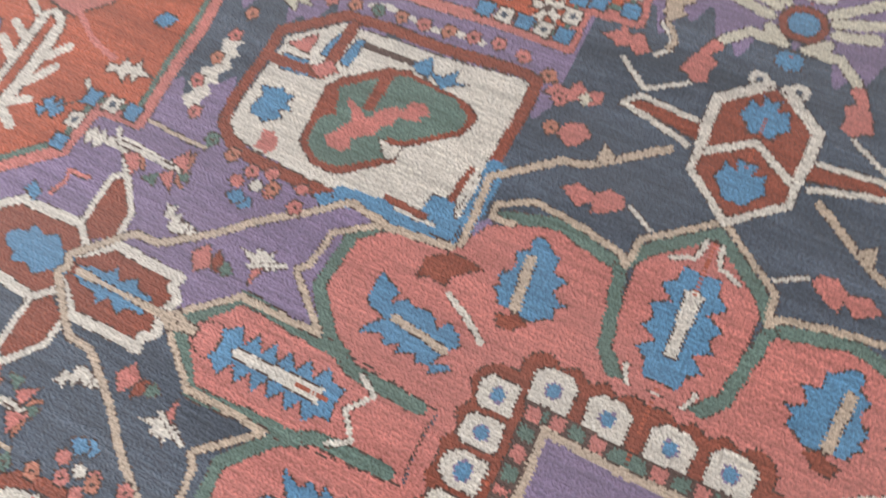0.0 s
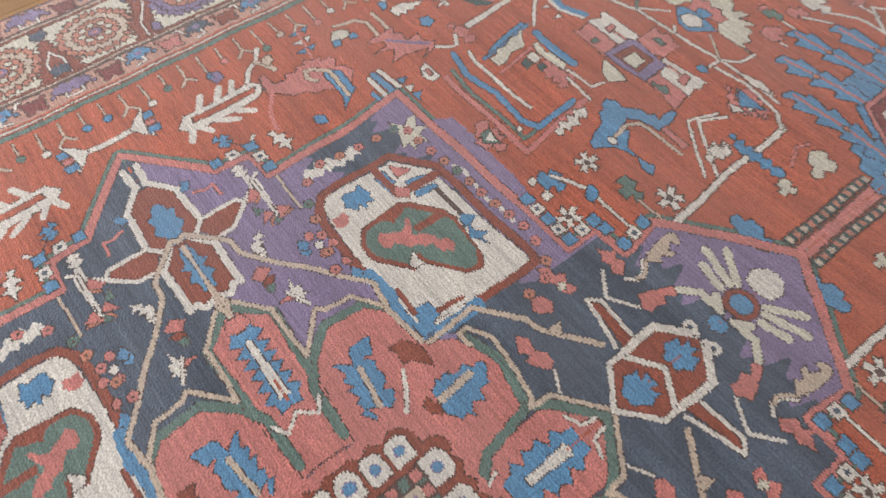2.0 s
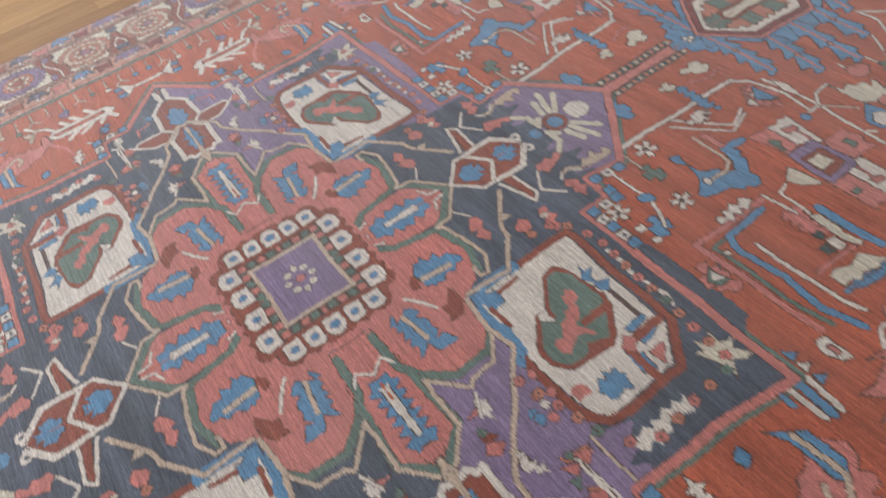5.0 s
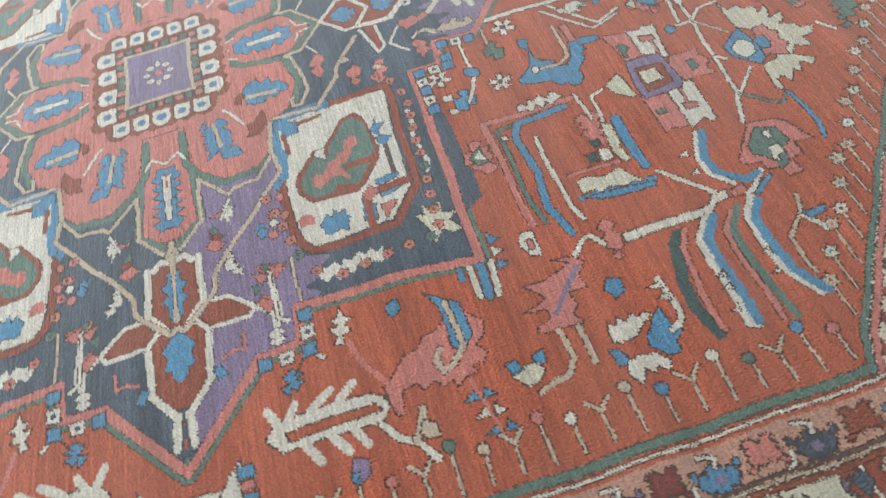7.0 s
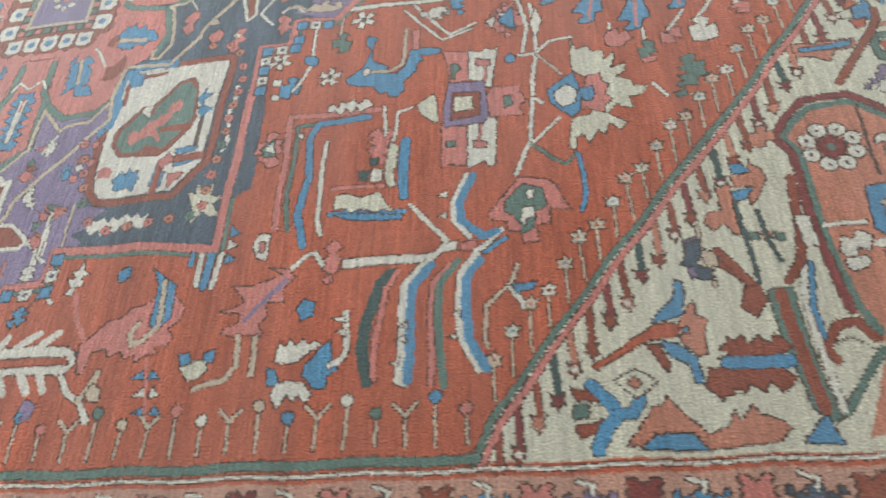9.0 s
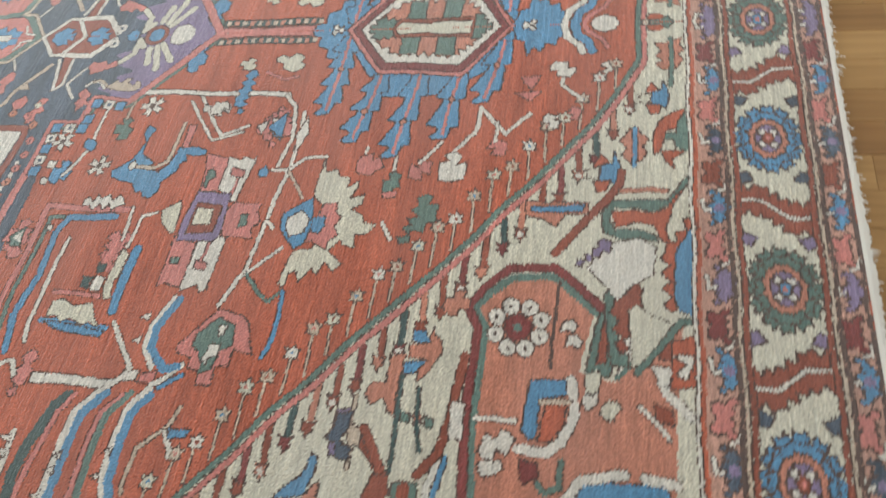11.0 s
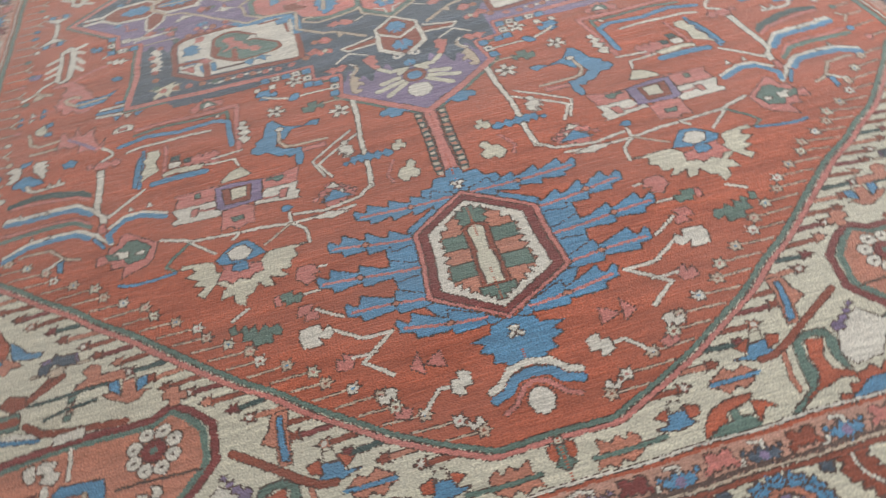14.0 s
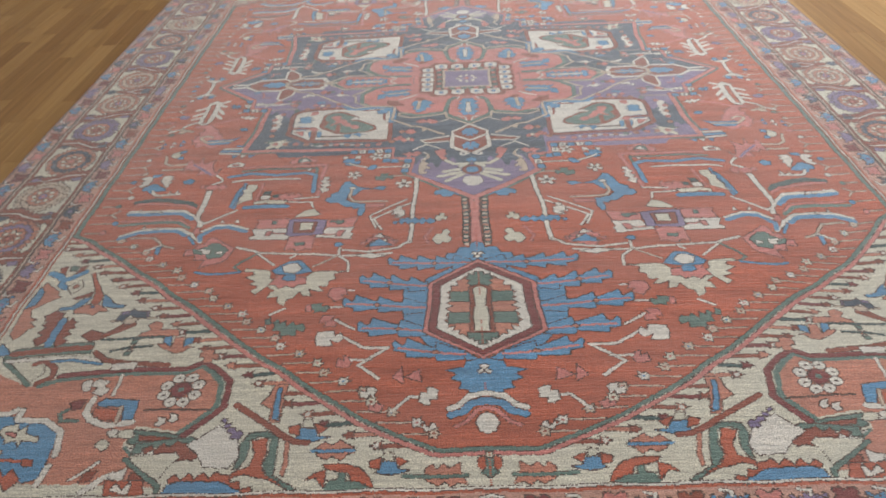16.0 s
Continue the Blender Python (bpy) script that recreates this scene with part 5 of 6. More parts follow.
line("cup_stem", BLUE, 2.4, [(102.5, 111.7), (104.7, 113.7), (106.7, 115), (108.9, 112.9), (111.3, 111.9)])
line("cup_stem", BLUE, 2, [(106.7, 115), (106.8, 116.8), (104.7, 118.3)])
fill("cup_gem", CREAM, [(101.9, 115), (100.2, 118.1), (102.2, 121), (104.6, 117.9)])
fill("cup_gem", SALMON, [(102.2, 116.8), (101.2, 117.9), (102.4, 118.8), (103.3, 117.7)])
fill("gate", RUST, [(97.4, 130.7), (97, 131.9), (97, 138.6), (103.7, 137.7), (104, 130.5), (104.9, 129.6), (104.8, 128.2), (102.2, 127.6), (101.1, 129.2), (100.7, 130)], teeth=(2.2, 0.9))
line("gate_bar", BLUE, 2.4, [(100.3, 130.5), (100.2, 138.4)])
fill("gate_teeth", SALMON, [(111.1, 115.4), (107.3, 118.6), (105.8, 119.6), (105.6, 120.9), (104.3, 121.8), (105.9, 122.9), (107.9, 124.7), (109.7, 126.2), (109, 128.8), (106.9, 129.9), (108.4, 130.5), (106.2, 132.2), (107.7, 132.9), (108, 134.2), (109, 135.8), (109.4, 136.5), (111.4, 134.8), (111.7, 128.9), (111.9, 121.9)])
fill("gate_pool", BLUE, [(111.7, 117.1), (109.6, 119.4), (109.4, 124.1), (111.8, 125.9)])
fill("mid_bird", NAVY, [(80.5, 127.8), (80.2, 130.4), (82.7, 130.3), (84.6, 129.2), (85.7, 131), (87.6, 131), (87.2, 129.1), (85.2, 128.7), (84.1, 126.9), (82.5, 127.9)])
fill("mid_bird", TAN, [(81.7, 130.3), (82.9, 132.3), (85.5, 132.2), (84.9, 130.3)])
line("mid_bar", RUST, 1.7, [(82.6, 132.5), (89.2, 136.3)])
fill("red_bloom", RUST, [(88.8, 134.7), (88.6, 137.1), (90.9, 137.7), (93.6, 135.8), (92.1, 133.8)])
fill("foot_pool", BLUE, [(111.5, 137.6), (108.2, 140.4), (108, 141.2), (111.7, 142.5)])

# the pendant on the long axis: a hexagon with toothed blue arms
area("pendant")
fill("pole", PINK, [(0, 82.4), (1.3, 82.4), (1.3, 105.5), (0, 105.5)])
fill("pole_side", DEEP_GREEN, [(1.7, 82.4), (3.5, 82.4), (3.5, 105.5), (1.7, 105.5)])
for i in range(13):
    fill("pole_check", (TAN, SALMON)[i % 2], [(2.0, 83.1 + 1.8 * i), (3.2, 83.1 + 1.8 * i), (3.2, 84.1 + 1.8 * i), (2.0, 84.1 + 1.8 * i)], None)
fill("blue_cap", BLUE, [(0, 104.1), (1.4, 104.6), (2, 106.4), (4.8, 106.2), (5.7, 108.5), (8.2, 108.6), (8.7, 112.2), (2.9, 112.8), (0, 111.8)])
fill("blue_band", BLUE, [(13.8, 121.8), (13.1, 118.9), (10.1, 116.9), (6.7, 114.8), (1.1, 113), (0.3, 114.3), (6.8, 118.2), (11.9, 122.3)])
fill("blue_band", BLUE, [(14, 137.5), (12.2, 137.1), (7.8, 141.2), (1.5, 146.4), (2.8, 147.3), (6.7, 145.4), (11.9, 142.3), (14, 139.4)])
fill("blue_slab", BLUE, [(18.6, 122.1), (12.4, 121.9), (12.8, 128.7), (18.2, 128.3)])
fill("blue_slab", BLUE, [(18.4, 130.1), (12.8, 130), (12.9, 136.9), (18.2, 136.1)])
fill("blue_foot", BLUE, [(0, 146.2), (4.1, 147.4), (4.4, 149), (8.2, 149.6), (5.9, 151), (7.2, 152.4), (4.8, 153.2), (5.4, 155), (3.4, 155.2), (3.2, 157), (0, 156.4)])


def toothed_arm(u0, v0, u1, v1):
    """A blue arm with saw teeth to both sides, an upturned tip and a rose rib."""
    upper, lower, n = [], [], max(int((u1 - u0 - 3) / 4.6), 2)
    at = [(u0 + (u1 - 3 - u0) * i / n, v0 + (v1 - v0) * i / n) for i in range(n + 1)]
    for (a, b), (c, d) in zip(at, at[1:]):
        upper += [(a, b - 1.5), (a + 1.0, b - 1.6), (c - 0.6, d - 3.1), (c - 0.3, d - 3.0), (c, d - 1.3)]
        lower += [(a, b + 1.5), (a + 0.5, b + 1.6), (c - 0.6, d + 2.8), (c - 0.2, d + 2.6), (c, d + 1.3)]
    tip = [(u1 - 2.4, v1 - 0.9), (u1 - 0.8, v1 - 2.4), (u1, v1 - 1.6), (u1 - 0.6, v1 + 0.8), (u1 - 3, v1 + 1.5)]
    who = fill("arm", BLUE, upper + tip + lower[::-1])
    line("arm", PINK, 1.05, [(u0, v0), (u1 - 1.5, v1)], None, own=who)
    a, b = at[len(at) // 2]
    fill("arm", SALMON, [(a - 1, b), (a, b - 0.8), (a + 1, b), (a, b + 0.8)], own=who)


for u0, v0, u1, v1 in ((1.9, 112.9, 23.4, 112.2), (12.6, 121.6, 30.1, 119.1), (12.8, 129.4, 33.6, 127.4), (12.5, 137.3, 29.1, 135.8), (4.2, 145.2, 20.3, 142.8)):
    toothed_arm(u0, v0, u1, v1)
fill("hexagon_rim", PINK, [(0, 111.6), (12.4, 120.6), (13.4, 137.6), (0, 146.8)])
fill("hexagon_band", MAROON, [(0, 112.9), (11.3, 121.2), (12.2, 137.2), (0, 145.7)])
fill("hexagon_ground", IVORY, [(0, 114.6), (9.5, 121.8), (10.2, 136.5), (0, 144.1)])
fill("hexagon_heart", SALMON, [(0, 118.4), (4.0, 119.5), (7.0, 123.4), (7.6, 135.1), (4, 138.8), (0, 139.7)], teeth=(2.0, 0.9))
fill("heart_block", GREEN, [(2.4, 123.8), (7.3, 124), (7.4, 127.7), (2.4, 127.7)])
fill("heart_block", GREEN, [(2.4, 131.5), (7.5, 131.5), (7.6, 135.3), (2.4, 135.3)])
fill("heart_flower", GREEN, [(0, 116.5), (2.6, 118.3), (2.2, 121.6), (0, 121.9)], teeth=(1.6, 0.7))
fill("heart_flower", GREEN, [(0, 142.2), (1.8, 140.2), (3.2, 139.4), (2, 137.8), (0, 137.8)], teeth=(1.6, 0.7))
fill("heart_frame", RUST, [(0, 121.2), (2.6, 122.3), (2.6, 138.3), (0, 138.6)])
fill("heart_core", CREAM, [(0, 121.7), (1.6, 122.7), (1.4, 128.6), (1.9, 132.4), (1.4, 137.9), (0, 138.1)])
blossom("pendant_star", IVORY, (0, 109.5), 1.7, 4)
blossom("pendant_star", IVORY, (0, 149.7), 1.7, 4)
line("cap_arc", IVORY, 1.7, [(7.6, 160.3), (5.6, 159.4), (3.4, 157), (0, 156.1)])
line("cap_arc", BLUE, 2.2, [(7.4, 162), (5, 161.1), (3, 158.9), (0, 158.1)])
line("cap_arc", PINK, 1.3, [(6.4, 164.8), (4.2, 163.6), (2.2, 160.9), (0, 159.8)])
fill("cap_drop", IVORY, [(0, 161.1), (1.6, 161.8), (2.6, 164), (1.8, 166.1), (0, 166.7)])

# the pair of hexagons and the flower on the long axis of the medallion
area("medallion")
fill("hexagon", RUST, [(0.1, 37.7), (5.7, 42.3), (5.7, 44.8), (0, 48.7)])
fill("hexagon", RUST, [(0, 48.7), (5.3, 45.8), (6.3, 52.8), (1.3, 56.7), (0, 56.2)])
fill("hexagon_leaf", BLUE, [(0, 40.6), (2.0, 41.6), (2.4, 44), (0, 45.8)], teeth=(1.8, 0.9))
fill("hexagon_leaf", BLUE, [(0, 50), (1.9, 50.8), (2.6, 53), (0, 54.6)], teeth=(1.8, 0.9))
line("hexagon_rim", IVORY, 1.5, [(0.1, 37.7), (5.7, 42.3), (5.6, 44.9), (0, 48.7)])
line("hexagon_rim", IVORY, 1.9, [(5.7, 46), (6.2, 52.8), (1.2, 56.6)])
line("hexagon_hook", IVORY, 1.1, [(1.3, 56.7), (2.1, 57.9), (3.4, 57.5), (3.3, 56.5)])
fill("wing", RUST, [(6.2, 46.1), (15.6, 47.7), (15.2, 48.5), (10.2, 49.2), (6.7, 48.8)])
line("wing_rim", IVORY, 1.3, [(7.1, 45.2), (16.1, 47.6), (14.6, 49.2), (7.1, 48.8)])
fill("axis_bud", BLUE, [(0, 59.3), (1.7, 59.7), (1.5, 61.9), (0, 62.4)])
for petal in ([(2.8, 69.5), (8, 72.9)], [(3.5, 68.5), (10.4, 70.3)], [(3.9, 66.8), (8.6, 67.7)], [(3.5, 65), (1.4, 63.2), (5.3, 63.5), (7.9, 61.2)]):
    line("axis_petal", CREAM, 1.9, petal)
disc("axis_eye", RUST, (0, 66.9), 3.0)
disc("axis_eye", BLUE, (0, 66.9), 1.9)
fill("axis_petal", IVORY, [(0, 70.6), (2.7, 71.2), (3.3, 73.6), (1.8, 75.9), (0, 76.4)])

# the rose-petalled square at the centre
area("medallion")
fill("centre_ground", PINK, [(0, 0), (20, 0), (20, 12), (16, 16), (0, 16)], None)
who = fill("centre_collar", RUST, [(0, 14.6), (13, 14.6), (13.6, 12), (17.8, 11), (17.8, 0), (0, 0)], teeth=(3.2, 0.7))
for u, v, du, dv in ((3.3, 11.6, 0, 1), (9.6, 11.6, 0, 1), (14.9, 0, 1, 0), (14.9, 4.4, 1, 0), (14.9, 8.8, 1, 0)):
    who = fill("petal", IVORY, [(u - 2.3 * dv - 2.2 * du, v - 2.2 * dv - 1.8 * du), (u + 2.3 * dv - 2.2 * du, v - 2.2 * dv + 1.8 * du), (u + 2.5 * dv + 1.4 * du, v + 1.2 * dv + 1.9 * du),
                                (u + 1.2 * dv + 2.4 * du, v + 2.3 * dv + 1.0 * du), (u - 1.2 * dv + 2.4 * du, v + 2.3 * dv - 1.0 * du), (u - 2.5 * dv + 1.4 * du, v + 1.2 * dv - 1.9 * du)])
    disc("petal", BLUE, (u, v), 0.9, VIOLET, own=who)
who = fill("centre_frame", DARK, [(0, 0), (11.6, 0), (11.6, 9.6), (0, 9.6)])
for i in range(12):
    u, v = (1.1 + 2.2 * i, 8.6) if i < 5 else (10.5, 8.4 - 2.2 * (i - 5))
    if v > -0.5:
        fill("centre_frame", (GREEN, PINK)[i % 2], [(u - 0.9, v - 0.8), (u + 0.9, v - 0.8), (u + 0.9, v + 0.8), (u - 0.9, v + 0.8)], own=who)
fill("centre_rim", TAN, [(0, 0), (9.3, 0), (9.3, 7.8), (0, 7.8)])
fill("centre_square", VIOLET, [(0, 0), (8.3, 0), (8.3, 6.8), (0, 6.8)], None)
who = motif("centre_rosette")
for a in (0, 45, 90):
    disc("centre_rosette", IVORY, (3.4 * math.cos(radians(a)), 2.8 * math.sin(radians(a))), 0.95, own=who)
    disc("centre_rosette", TAN, (3.4 * math.cos(radians(a)), 2.8 * math.sin(radians(a))), 0.4, None, own=who)
disc("centre_rosette", PINK, (0, 0), 1.2, own=who)

# outline of the medallion over its ground
line("medallion_outline", PINK, 2.2, OUTLINE)
area("field")
checks("check_band", [(80.6, 13.6), (80.4, 20.8), (74, 21)])
checks("check_band", [(38, 53.6), (26.6, 53.9), (27, 60)])
checks("check_band", [(24.4, 60.2), (20.2, 60.4), (20.8, 66.4)])
area("medallion")
# a chain of small pink flowers round each white panel
ring = [(45, 18), (63.6, 22.6), (68.5, 27), (66.5, 46.6), (32, 49.4), (24, 47), (22.6, 39)]
for (a, b), (c, d) in zip(ring, ring[1:]):
    n = int(math.hypot(c - a, d - b) / 3.3)
    for i in range(n):
        u, v = a + (c - a) * (i + 0.5) / n, b + (d - b) * (i + 0.5) / n
        who = fill("chain_flower", (PINK, SALMON, GREEN)[(i * 2) % 3 if i % 5 == 4 else i % 2], [(u - 1.1, v - 0.3), (u, v - 1.1), (u + 1.1, v - 0.2), (u + 0.7, v + 1), (u - 0.7, v + 1)])
        disc("chain_flower", DARK, (u, v), 0.35, None, own=who, n=4)


# ---- borders: a main band of rosettes between two flowering guards ----
def border(name, side, run, b0, b1, b2, b3, pitch, first):
    """side: 1 along the long edge (across is u), 0 along the short edge (across is v)."""
    def put(pts):
        return [(b, a) for a, b in pts] if side else pts

    def guard(kind, lo, hi):
        area(kind)
        own = current[0]
        fill(kind, ROSE, put([(0, lo), (run, lo), (run, hi), (0, hi)]), None, own=own)
        mid, h = (lo + hi) / 2, (hi - lo) / 2
        a, i = 1.5, 0
        while a < run - 2:
            if i % 2 == 0:
                who = fill("blue_bloom", (VIOLET, BLUE, NAVY, BLUE)[i // 2 % 4], put([(a - 3.4, mid - 0.3 * h), (a - 2.2, mid + 0.45 * h), (a, mid + 0.85 * h), (a + 2.2, mid + 0.45 * h), (a + 3.4, mid - 0.3 * h), (a + 1.2, mid), (a, mid - 0.45 * h), (a - 1.2, mid)]), teeth=(1.5, 0.5))
                disc("blue_bloom", VIOLET, put([(a, mid + 0.25 * h)])[0], 0.8, None, own=who)
                line("hook", IVORY, 0.8, put([(a + 0.3, mid - 0.25 * h), (a + 0.6, mid - 0.6 * h), (a - 1.5, mid - 0.75 * h)]))
            else:
                who = fill("red_bloom", (MAROON, PINK, RUST, PINK)[i // 2 % 4], put([(a - 2.9, mid + 0.5 * h), (a - 1.9, mid - 0.1 * h), (a - 2.0, mid - 0.75 * h), (a, mid - 0.5 * h), (a + 2.0, mid - 0.75 * h), (a + 1.9, mid - 0.1 * h), (a + 2.9, mid + 0.5 * h), (a, mid + 0.2 * h)]), teeth=(1.5, 0.4))
                line("hook", IVORY, 0.8, put([(a + 1.4, mid + 0.75 * h), (a + 3.0, mid + 0.6 * h), (a + 3.4, mid + 0.2 * h)]))
            a += 6.8
            i += 1

    guard("inner_guard_border" , b0 + 1.2, b1)
    area("main_border")
    own = current[0]
    fill("main_border", CREAM, put([(0, b1), (run, b1), (run, b2), (0, b2)]), None, own=own)
    mid, h = (b1 + b2) / 2, (b2 - b1) / 2
    i, a = 0, first
    while a < run + pitch:
        r = 0.72 * h
        wide = r * (1.12 if side else 1.35)
        outer, heart = ((NAVY, SALMON), (TAN, VIOLET), (VIOLET, RUST))[i % 3] if side else ((GREEN, BLUE), (BLUE, RUST))[i % 2]

        def ring(k):
            return [(a + wide * k * math.cos(2 * math.pi * j / 12), mid + r * k * math.sin(2 * math.pi * j / 12)) for j in range(12)]

        who = fill("rosette", (outer, SALMON)[i % 2] if side else outer, put(ring(1.06)), teeth=(1.6, 0.8))
        fill("rosette", outer, put(ring(0.86)), teeth=(1.6, 0.6), own=who)
        fill("rosette", SALMON, put(ring(0.62)), teeth=(1.5, 0.5), own=who)
        if not side:
            fill("rosette", VIOLET, put(ring(0.46)), own=who)
        for j in range(8 if side else 4):
            c = (a + wide * (0.38 if side else 0.28) * math.cos(math.pi * (j if side else 2 * j + 1) / 4), mid + r * (0.38 if side else 0.28) * math.sin(math.pi * (j if side else 2 * j + 1) / 4))
            disc("rosette", CREAM if side else IVORY, put([c])[0], r * (0.13 if side else 0.16), own=who, n=6)
        fill("rosette", heart, put(ring(0.2)), own=who)
        fill("rosette", PINK, put(ring(0.08)), None, own=who)
        for s in (-1, 1):
            for t in (-1, 1):
                fill("side_leaf", (VIOLET, NAVY)[i % 2], put([(a + s * (wide + 0.6), mid + t * h * 0.62), (a + s * (wide + 2.4), mid + t * h * 0.45), (a + s * (wide + 3.2), mid + t * h * 0.78), (a + s * (wide + 1.2), mid + t * h * 0.85)]))
        m, z = a + pitch / 2, (1 if i % 2 else -1)
        zig = [(m - 1.6 * z, mid - h * 0.92), (m - 1.6 * z, mid - h * 0.35), (m + 1.6 * z, mid + h * 0.3), (m + 1.6 * z, mid + h * 0.92)]
        band = [(p + 2.5, q) for p, q in zig] + [(p - 2.5, q) for p, q in reversed(zig)]
        fill("meander", RUST, put(band), teeth=(1.7, 0.8))
        line("meander_core", IVORY, 0.8, put(zig))
        a += pitch
        i += 1
    guard("outer_guard_border", b2, b3)
    area("main_border")
    for b, w, shade in ((b0 + 0.2, 0.7, IVORY), (b1, 0.6, TAN), (b1 + 0.85, 1.0, RUST), (b1 - 0.7, 0.5, DARK), (b2, 0.6, TAN), (b2 - 0.85, 1.0, RUST), (b2 + 0.7, 0.5, DARK), (b3 - 0.3, 0.6, DARK)):
        line("border_line", shade, w, put([(0, b), (run, b)]))


border("long", 1, 179.0, 113.2, 121.4, 141.0, 148.4, 21.2, -10.6)
border("short", 0, 148.5, 178.6, 184.9, 197.6, 202.4, 28.0, 0.0)

# violet dyeing of parts of the navy ground, in bands along the weft (south half only)
ground = (tint == NAVY) & np.isin(owner, [medallion] + [i for i, name in enumerate(NAMES) if name == "panel_ground"])
wave = 2 * np.sin(uu * 0.7) + 1.2 * np.sin(uu * 1.9)


def dyed(sx, sy):
    """Which knots of the navy ground are violet, on that side of the rug."""
    if sy > 0:
        return ground & (vv > 66 + wave)
    low = (uu > 24) & (vv > 1.5 + wave / 3) & (vv < (29 if sx > 0 else 25) + wave)
    rim = (vv > 44 + wave) & (uu > 24) if sx > 0 else (vv > 1e3)
    return ground & ((vv > 62 + wave) | low | rim)


# ---- weaving: every run of equal knots becomes a face; each motif is a mesh of its own ----
PILE = 0.012


def lie(u, v, sx, sy):
    """Where a knot lies: the rug is a little askew, and not quite flat."""
    def ease(k):
        k = np.clip(k, 0, 1)
        return k * k * (3 - 2 * k)

    # the south-east quarter is woven wider than the others
    wide = ease((v - 55) / 35) * ease((178 - v) / 28) * (sx > 0) * (sy < 0)
    swell = wide * np.sin(np.pi * np.clip(u / 113, 0, 1))
    slump = wide * np.exp(-((u - 92) / 24) ** 2 - ((v - 112) / 24) ** 2)
    x = (sx * (u + 4.4 * swell) - 0.8) / 100
    y = (sy * (v + 1.2 * swell + 5 * slump) - 1.2) / 100
    z = PILE + 0.0012 * np.sin(2.3 * x + 1.1) * np.sin(1.9 * y) + 0.0008 * np.sin(7 * x + 3 * y) * np.sin(5 * y - 2 * x) + 0.0012 * np.sin(11 * y + 2 * np.sin(3 * x)) * np.sin(2.1 * x + 0.4)
    return x, y, z


rug = tagged(new("rug"), "large worn red wool rug with navy medallion on parquet", "rug")
reach_u = {i: uu[owner == i].min() for i in np.unique(owner)}
reach_v = {i: vv[owner == i].min() for i in np.unique(owner)}
pieces = {}
for sx in (-1, 1):
    for sy in (-1, 1):
        shown = tint.copy()
        shown[dyed(sx, sy)] = VIOLET
        code = owner.astype(np.int64) * 32 + shown
        brk = np.ones((NV, NU), bool)
        brk[:, 1:] = code[:, 1:] != code[:, :-1]
        brk[:, ::10] = True
        jj, ii = np.nonzero(brk)
        nxt = np.append(ii[1:], NU)
        end = np.where(np.append(jj[1:], -1) == jj, nxt, NU)
        who, col = owner[jj, ii], shown[jj, ii]
        order = np.argsort(who, kind="stable")
        cuts = np.nonzero(np.diff(who[order]))[0] + 1
        for group in np.split(order, cuts):
            w = int(who[group[0]])
            whole = AREAS[w] == w
            key = (w, 0 if whole or reach_u[w] < 0.5 else sx, 0 if whole or reach_v[w] < 0.5 else sy)
            u0, u1, v0, v1 = ii[group] * KNOT, end[group] * KNOT, jj[group] * KNOT, (jj[group] + 1) * KNOT
            ring = [(u0, v0), (u1, v0), (u1, v1), (u0, v1)]
            if sx * sy < 0:
                ring.reverse()
            corners = np.stack([np.stack(lie(a, b, sx, sy), -1) for a, b in ring], 1)
            corners[:, :, 2] -= 0.0007 * (col[group] == DARK)[:, None]  # the corroded brown outlines lie lower
            pieces.setdefault(key, []).append((corners, col[group]))


def weave(name, runs, parent):
    corners = np.concatenate([r[0] for r in runs])
    cols = np.concatenate([r[1] for r in runs])
    n = len(corners)
    me = bpy.data.meshes.new(name)
    me.vertices.add(4 * n), me.loops.add(4 * n), me.polygons.add(n)
    me.vertices.foreach_set("co", corners.reshape(-1).astype(np.float32))
    me.loops.foreach_set("vertex_index", np.arange(4 * n, dtype=np.int32))
    me.polygons.foreach_set("loop_start", np.arange(0, 4 * n, 4, dtype=np.int32))
    me.polygons.foreach_set("loop_total", np.full(n, 4, np.int32))
    used = sorted(set(int(c) for c in cols))
    for c in used:
        me.materials.append(WOOLS[c])
    me.polygons.foreach_set("material_index", np.searchsorted(used, cols).astype(np.int32))
    me.update()
    ob = new(name, me)
    ob.parent = parent
    return ob


SHEETS = {}
for (w, sx, sy), runs in sorted(pieces.items()):
    if AREAS[w] == w:
        SHEETS[w] = weave(NAMES[w], runs, rug)
LABELS = {"field": "madder red field", "medallion": "navy and violet lobed medallion", "spandrel": "cream corner piece", "pendant": "blue pendant",
          "main_border": "cream border with rosettes", "inner_guard_border": "salmon guard border", "outer_guard_border": "salmon guard border"}
for w, sheet in SHEETS.items():
    tagged(sheet, LABELS.get(NAMES[w], ""))
for (w, sx, sy), runs in sorted(pieces.items()):
    if AREAS[w] != w:
        weave(NAMES[w], runs, SHEETS.get(AREAS[w], rug))


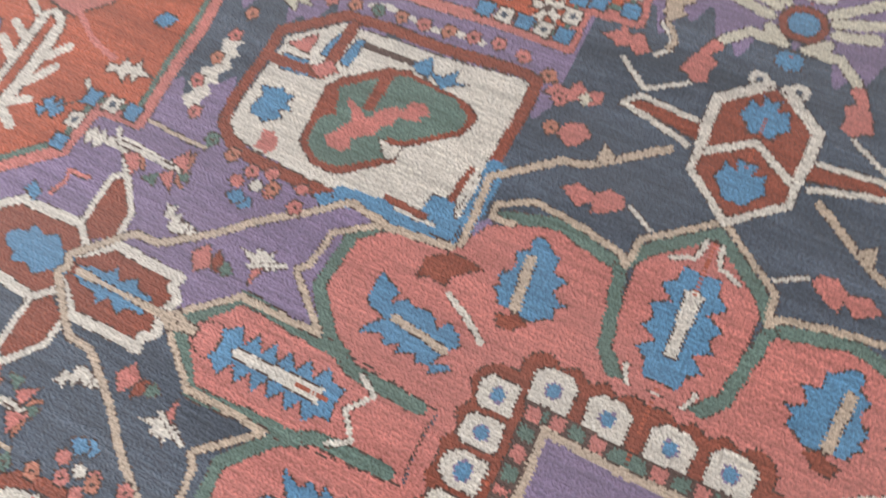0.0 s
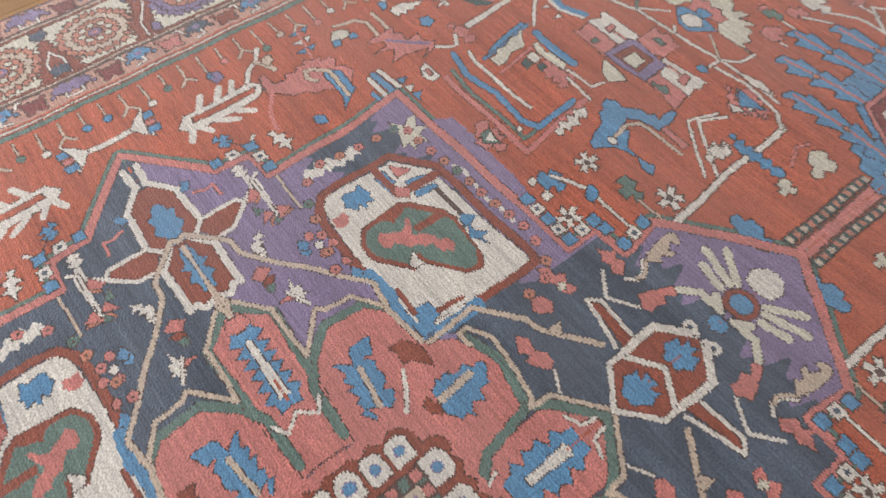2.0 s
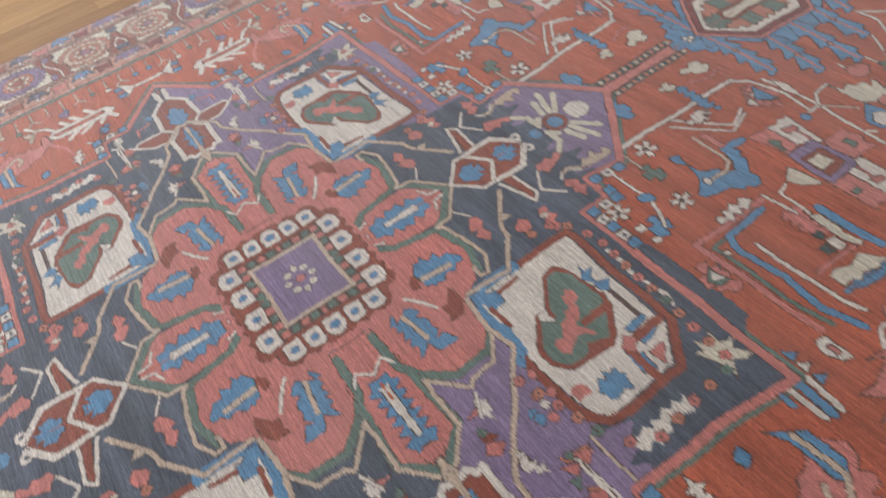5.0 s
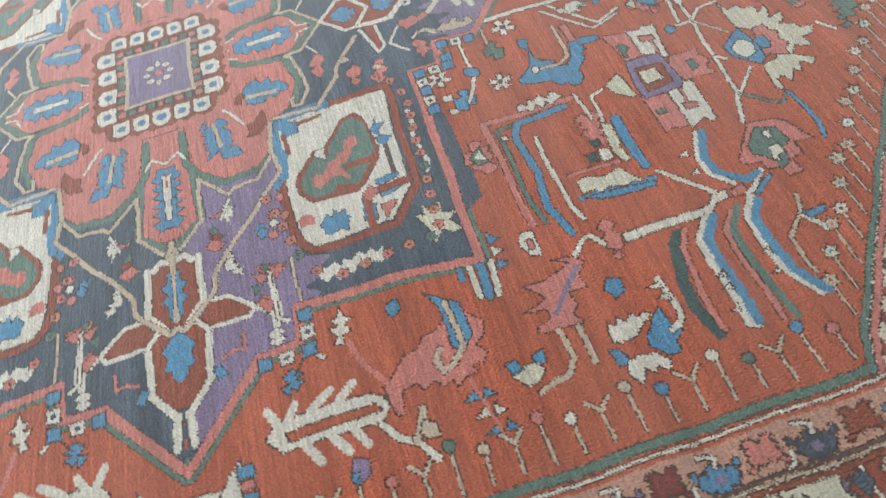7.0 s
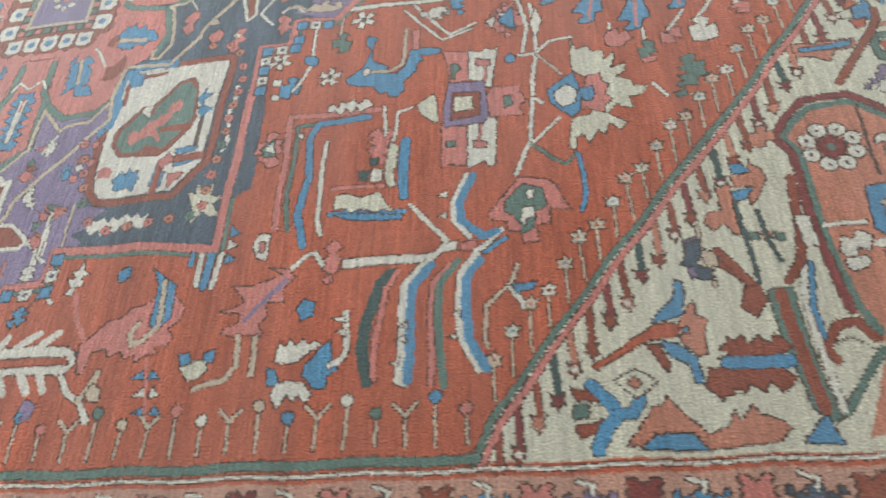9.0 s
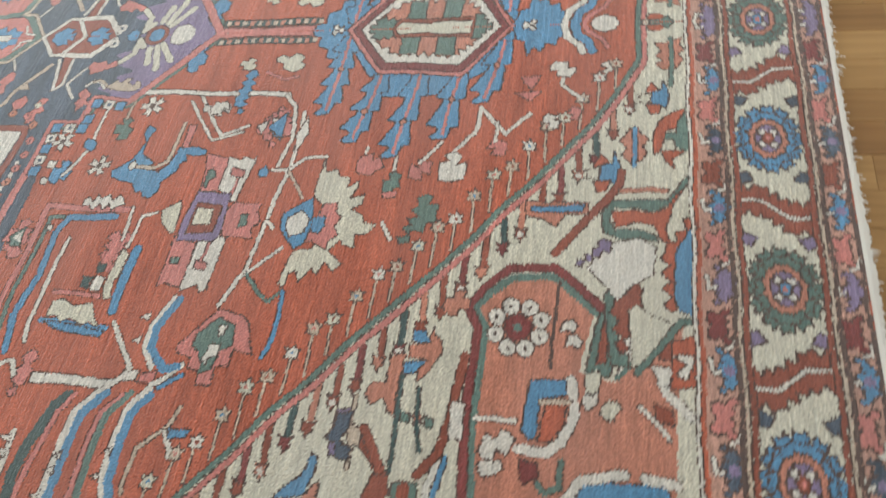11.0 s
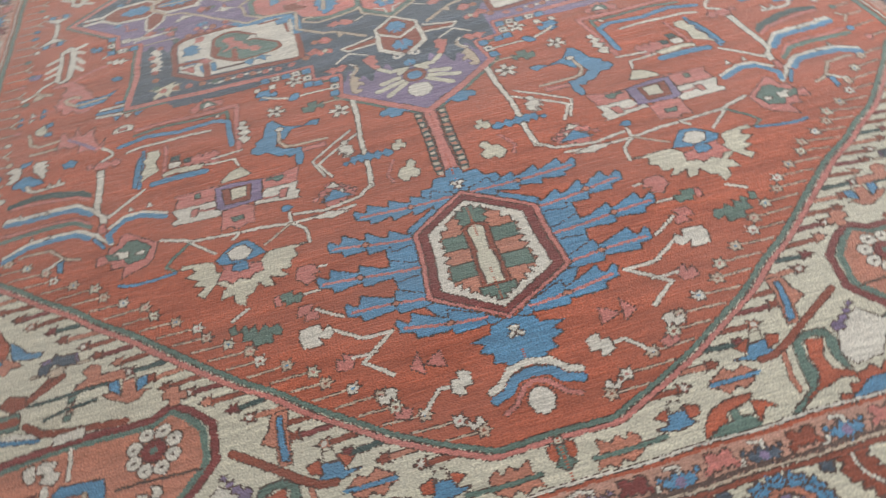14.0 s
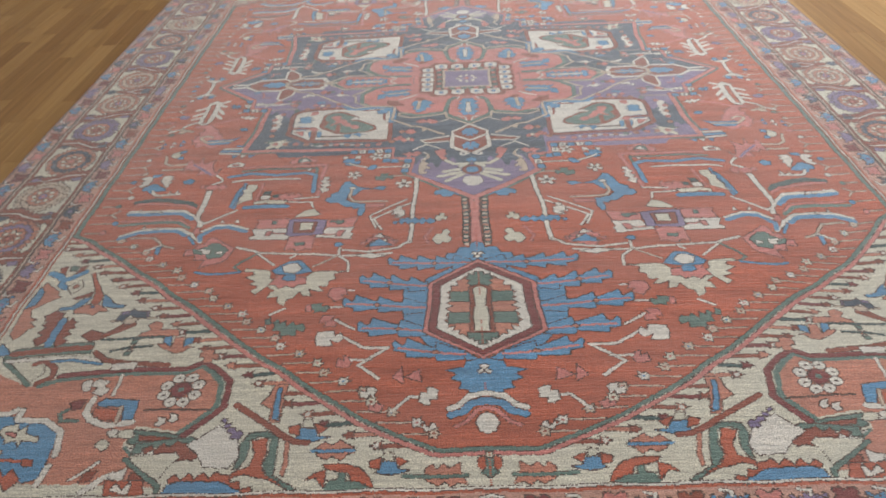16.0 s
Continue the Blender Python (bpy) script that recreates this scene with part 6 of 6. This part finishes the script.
# body of the rug under the pile, with its bound sides
def rug_body():
    bm = bmesh.new()
    n = 40
    rim = []
    for sx0, sy0, sx1, sy1 in ((-1, -1, 1, -1), (1, -1, 1, 1), (1, 1, -1, 1), (-1, 1, -1, -1)):
        for i in range(n):
            k = i / n
            fx, fy = sx0 + (sx1 - sx0) * k, sy0 + (sy1 - sy0) * k
            x, y, z = lie(np.array(abs(fx) * HALF_W), np.array(abs(fy) * HALF_L), 1 if fx > 0 else -1, 1 if fy > 0 else -1)
            rim.append((float(x), float(y), float(z)))
    loops = []
    for grow, height in ((0.000, -0.0008), (0.004, -0.003), (0.005, -0.006), (0.003, None)):
        loops.append([bm.verts.new((x * (1 + grow / 1.5), y * (1 + grow / 2.0), 0.0005 if height is None else z + height)) for x, y, z in rim])
    for a, b in zip(loops, loops[1:]):
        for i in range(len(rim)):
            j = (i + 1) % len(rim)
            bm.faces.new((a[i], b[i], b[j], a[j]))
    bmesh.ops.recalc_face_normals(bm, faces=bm.faces)
    part("binding", bm, WOOLS[MAROON], rug, "dark overcast wool edge")


rug_body()


def foundation():
    """The cotton ground under the pile."""
    bm = bmesh.new()
    cells = [[None] * 61 for _ in range(81)]
    for j in range(81):
        for i in range(61):
            fx, fy = -1 + i / 30, -1 + j / 40
            x, y, z = lie(np.array(abs(fx) * HALF_W), np.array(abs(fy) * HALF_L), 1 if fx > 0 else -1, 1 if fy > 0 else -1)
            cells[j][i] = bm.verts.new((float(x) * 0.999, float(y) * 0.999, float(z) - 0.0024))
    for j in range(80):
        for i in range(60):
            bm.faces.new((cells[j][i], cells[j][i + 1], cells[j + 1][i + 1], cells[j + 1][i]))
    part("foundation", bm, WOOLS[DARK], rug, "woven ground under the pile")


foundation()


def fringe(sy):
    """White cotton end finish with short ragged warp ends."""
    rng = random.Random(5 + sy)
    bm = bmesh.new()
    steps = 900
    last = None
    for i in range(steps + 1):
        f = -1 + 2 * i / steps
        x, y, z = [float(c) for c in lie(np.array(abs(f) * HALF_W), np.array(HALF_L), 1 if f > 0 else -1, sy)]
        out = 0.014 + 0.002 * math.sin(9 * x) + rng.uniform(-0.0025, 0.0025)
        row = [bm.verts.new((x, y - sy * 0.001, z - 0.001)), bm.verts.new((x, y + sy * 0.006, 0.0105)), bm.verts.new((x, y + sy * out, 0.0045)), bm.verts.new((x, y + sy * (out + 0.001), 0.0005))]
        if last:
            for k in range(3):
                bm.faces.new((last[k], row[k], row[k + 1], last[k + 1]))
        last = row
        if rng.random() < 0.3:
            w, reach, lean = 0.0009, out + rng.uniform(0.003, 0.016 if rng.random() < 0.2 else 0.008), rng.uniform(-0.006, 0.006)
            p = [bm.verts.new(c) for c in ((x - w, y + sy * out * 0.6, 0.0065), (x + w, y + sy * out * 0.6, 0.0065), (x + lean + w, y + sy * reach, 0.0022), (x + lean - w, y + sy * reach, 0.0018))]
            bm.faces.new(p)
    bmesh.ops.recalc_face_normals(bm, faces=bm.faces)
    part("fringe", bm, white_wool, rug, "short white cotton fringe")


fringe(-1)
fringe(1)


# ---- strip parquet: boards along the rug's length ----
STRIP = 0.07
boards = bpy.data.objects.new("parquet", None)
scene.collection.objects.link(boards)
tagged(boards, "light oak strip parquet with mixed tones, laid lengthwise", "parquet", kind="structure")


def strip_mesh(length):
    bm = bmesh.new()
    e, w = 0.0006, STRIP / 2 - 0.0002
    low = [bm.verts.new((x, y, -0.03)) for x, y in ((-w, 0), (w, 0), (w, length), (-w, length))]
    mid = [bm.verts.new((x, y, -e)) for x, y in ((-w, 0), (w, 0), (w, length), (-w, length))]
    top = [bm.verts.new((x, y, 0)) for x, y in ((-w + e, e), (w - e, e), (w - e, length - e), (-w + e, length - e))]
    for a, b in ((low, mid), (mid, top)):
        for i in range(4):
            j = (i + 1) % 4
            bm.faces.new((a[i], a[j], b[j], b[i]))
    bm.faces.new(top)
    return bm


LENGTHS = (0.34, 0.46, 0.58, 0.72)
STRIPS = []
for length in LENGTHS:
    me = bpy.data.meshes.new("strip")
    bm = strip_mesh(length - 0.0004)
    bm.to_mesh(me)
    bm.free()
    me.materials.append(parquet)
    STRIPS.append(me)
rng = random.Random(11)
verts, faces = [], []
count = 0
x = WEST + STRIP / 2
while x < EAST:
    y = SOUTH - rng.uniform(0, 0.18)
    while y < NORTH:
        k = rng.randrange(4)
        if y + LENGTHS[k] > NORTH + 0.19:
            k = 0
            if y + LENGTHS[k] > NORTH + 0.19:
                break
        mid = y + LENGTHS[k] / 2
        covered = abs(x) < 1.40 and abs(mid) < 1.6
        near = (1.38 < abs(x) < 1.95 and -1.5 < mid < 1.6) or (-2.75 < mid < -1.7 and abs(x) < 1.2)
        if near and count < 300:
            ob = new("strip", STRIPS[k])
            ob.location, ob.parent = (x, y, 0), boards
            count += 1
        elif not covered:
            base = len(verts)
            verts += [(x + p.co.x, y + p.co.y, p.co.z) for p in STRIPS[k].vertices]
            faces += [[base + i for i in p.vertices] for p in STRIPS[k].polygons]
        y += LENGTHS[k]
    x += STRIP
me = bpy.data.meshes.new("far_strips")
me.from_pydata(verts, [], faces)
me.materials.append(parquet)
rest = tagged(new("far_strips", me), kind="stuff")
rest.parent = boards
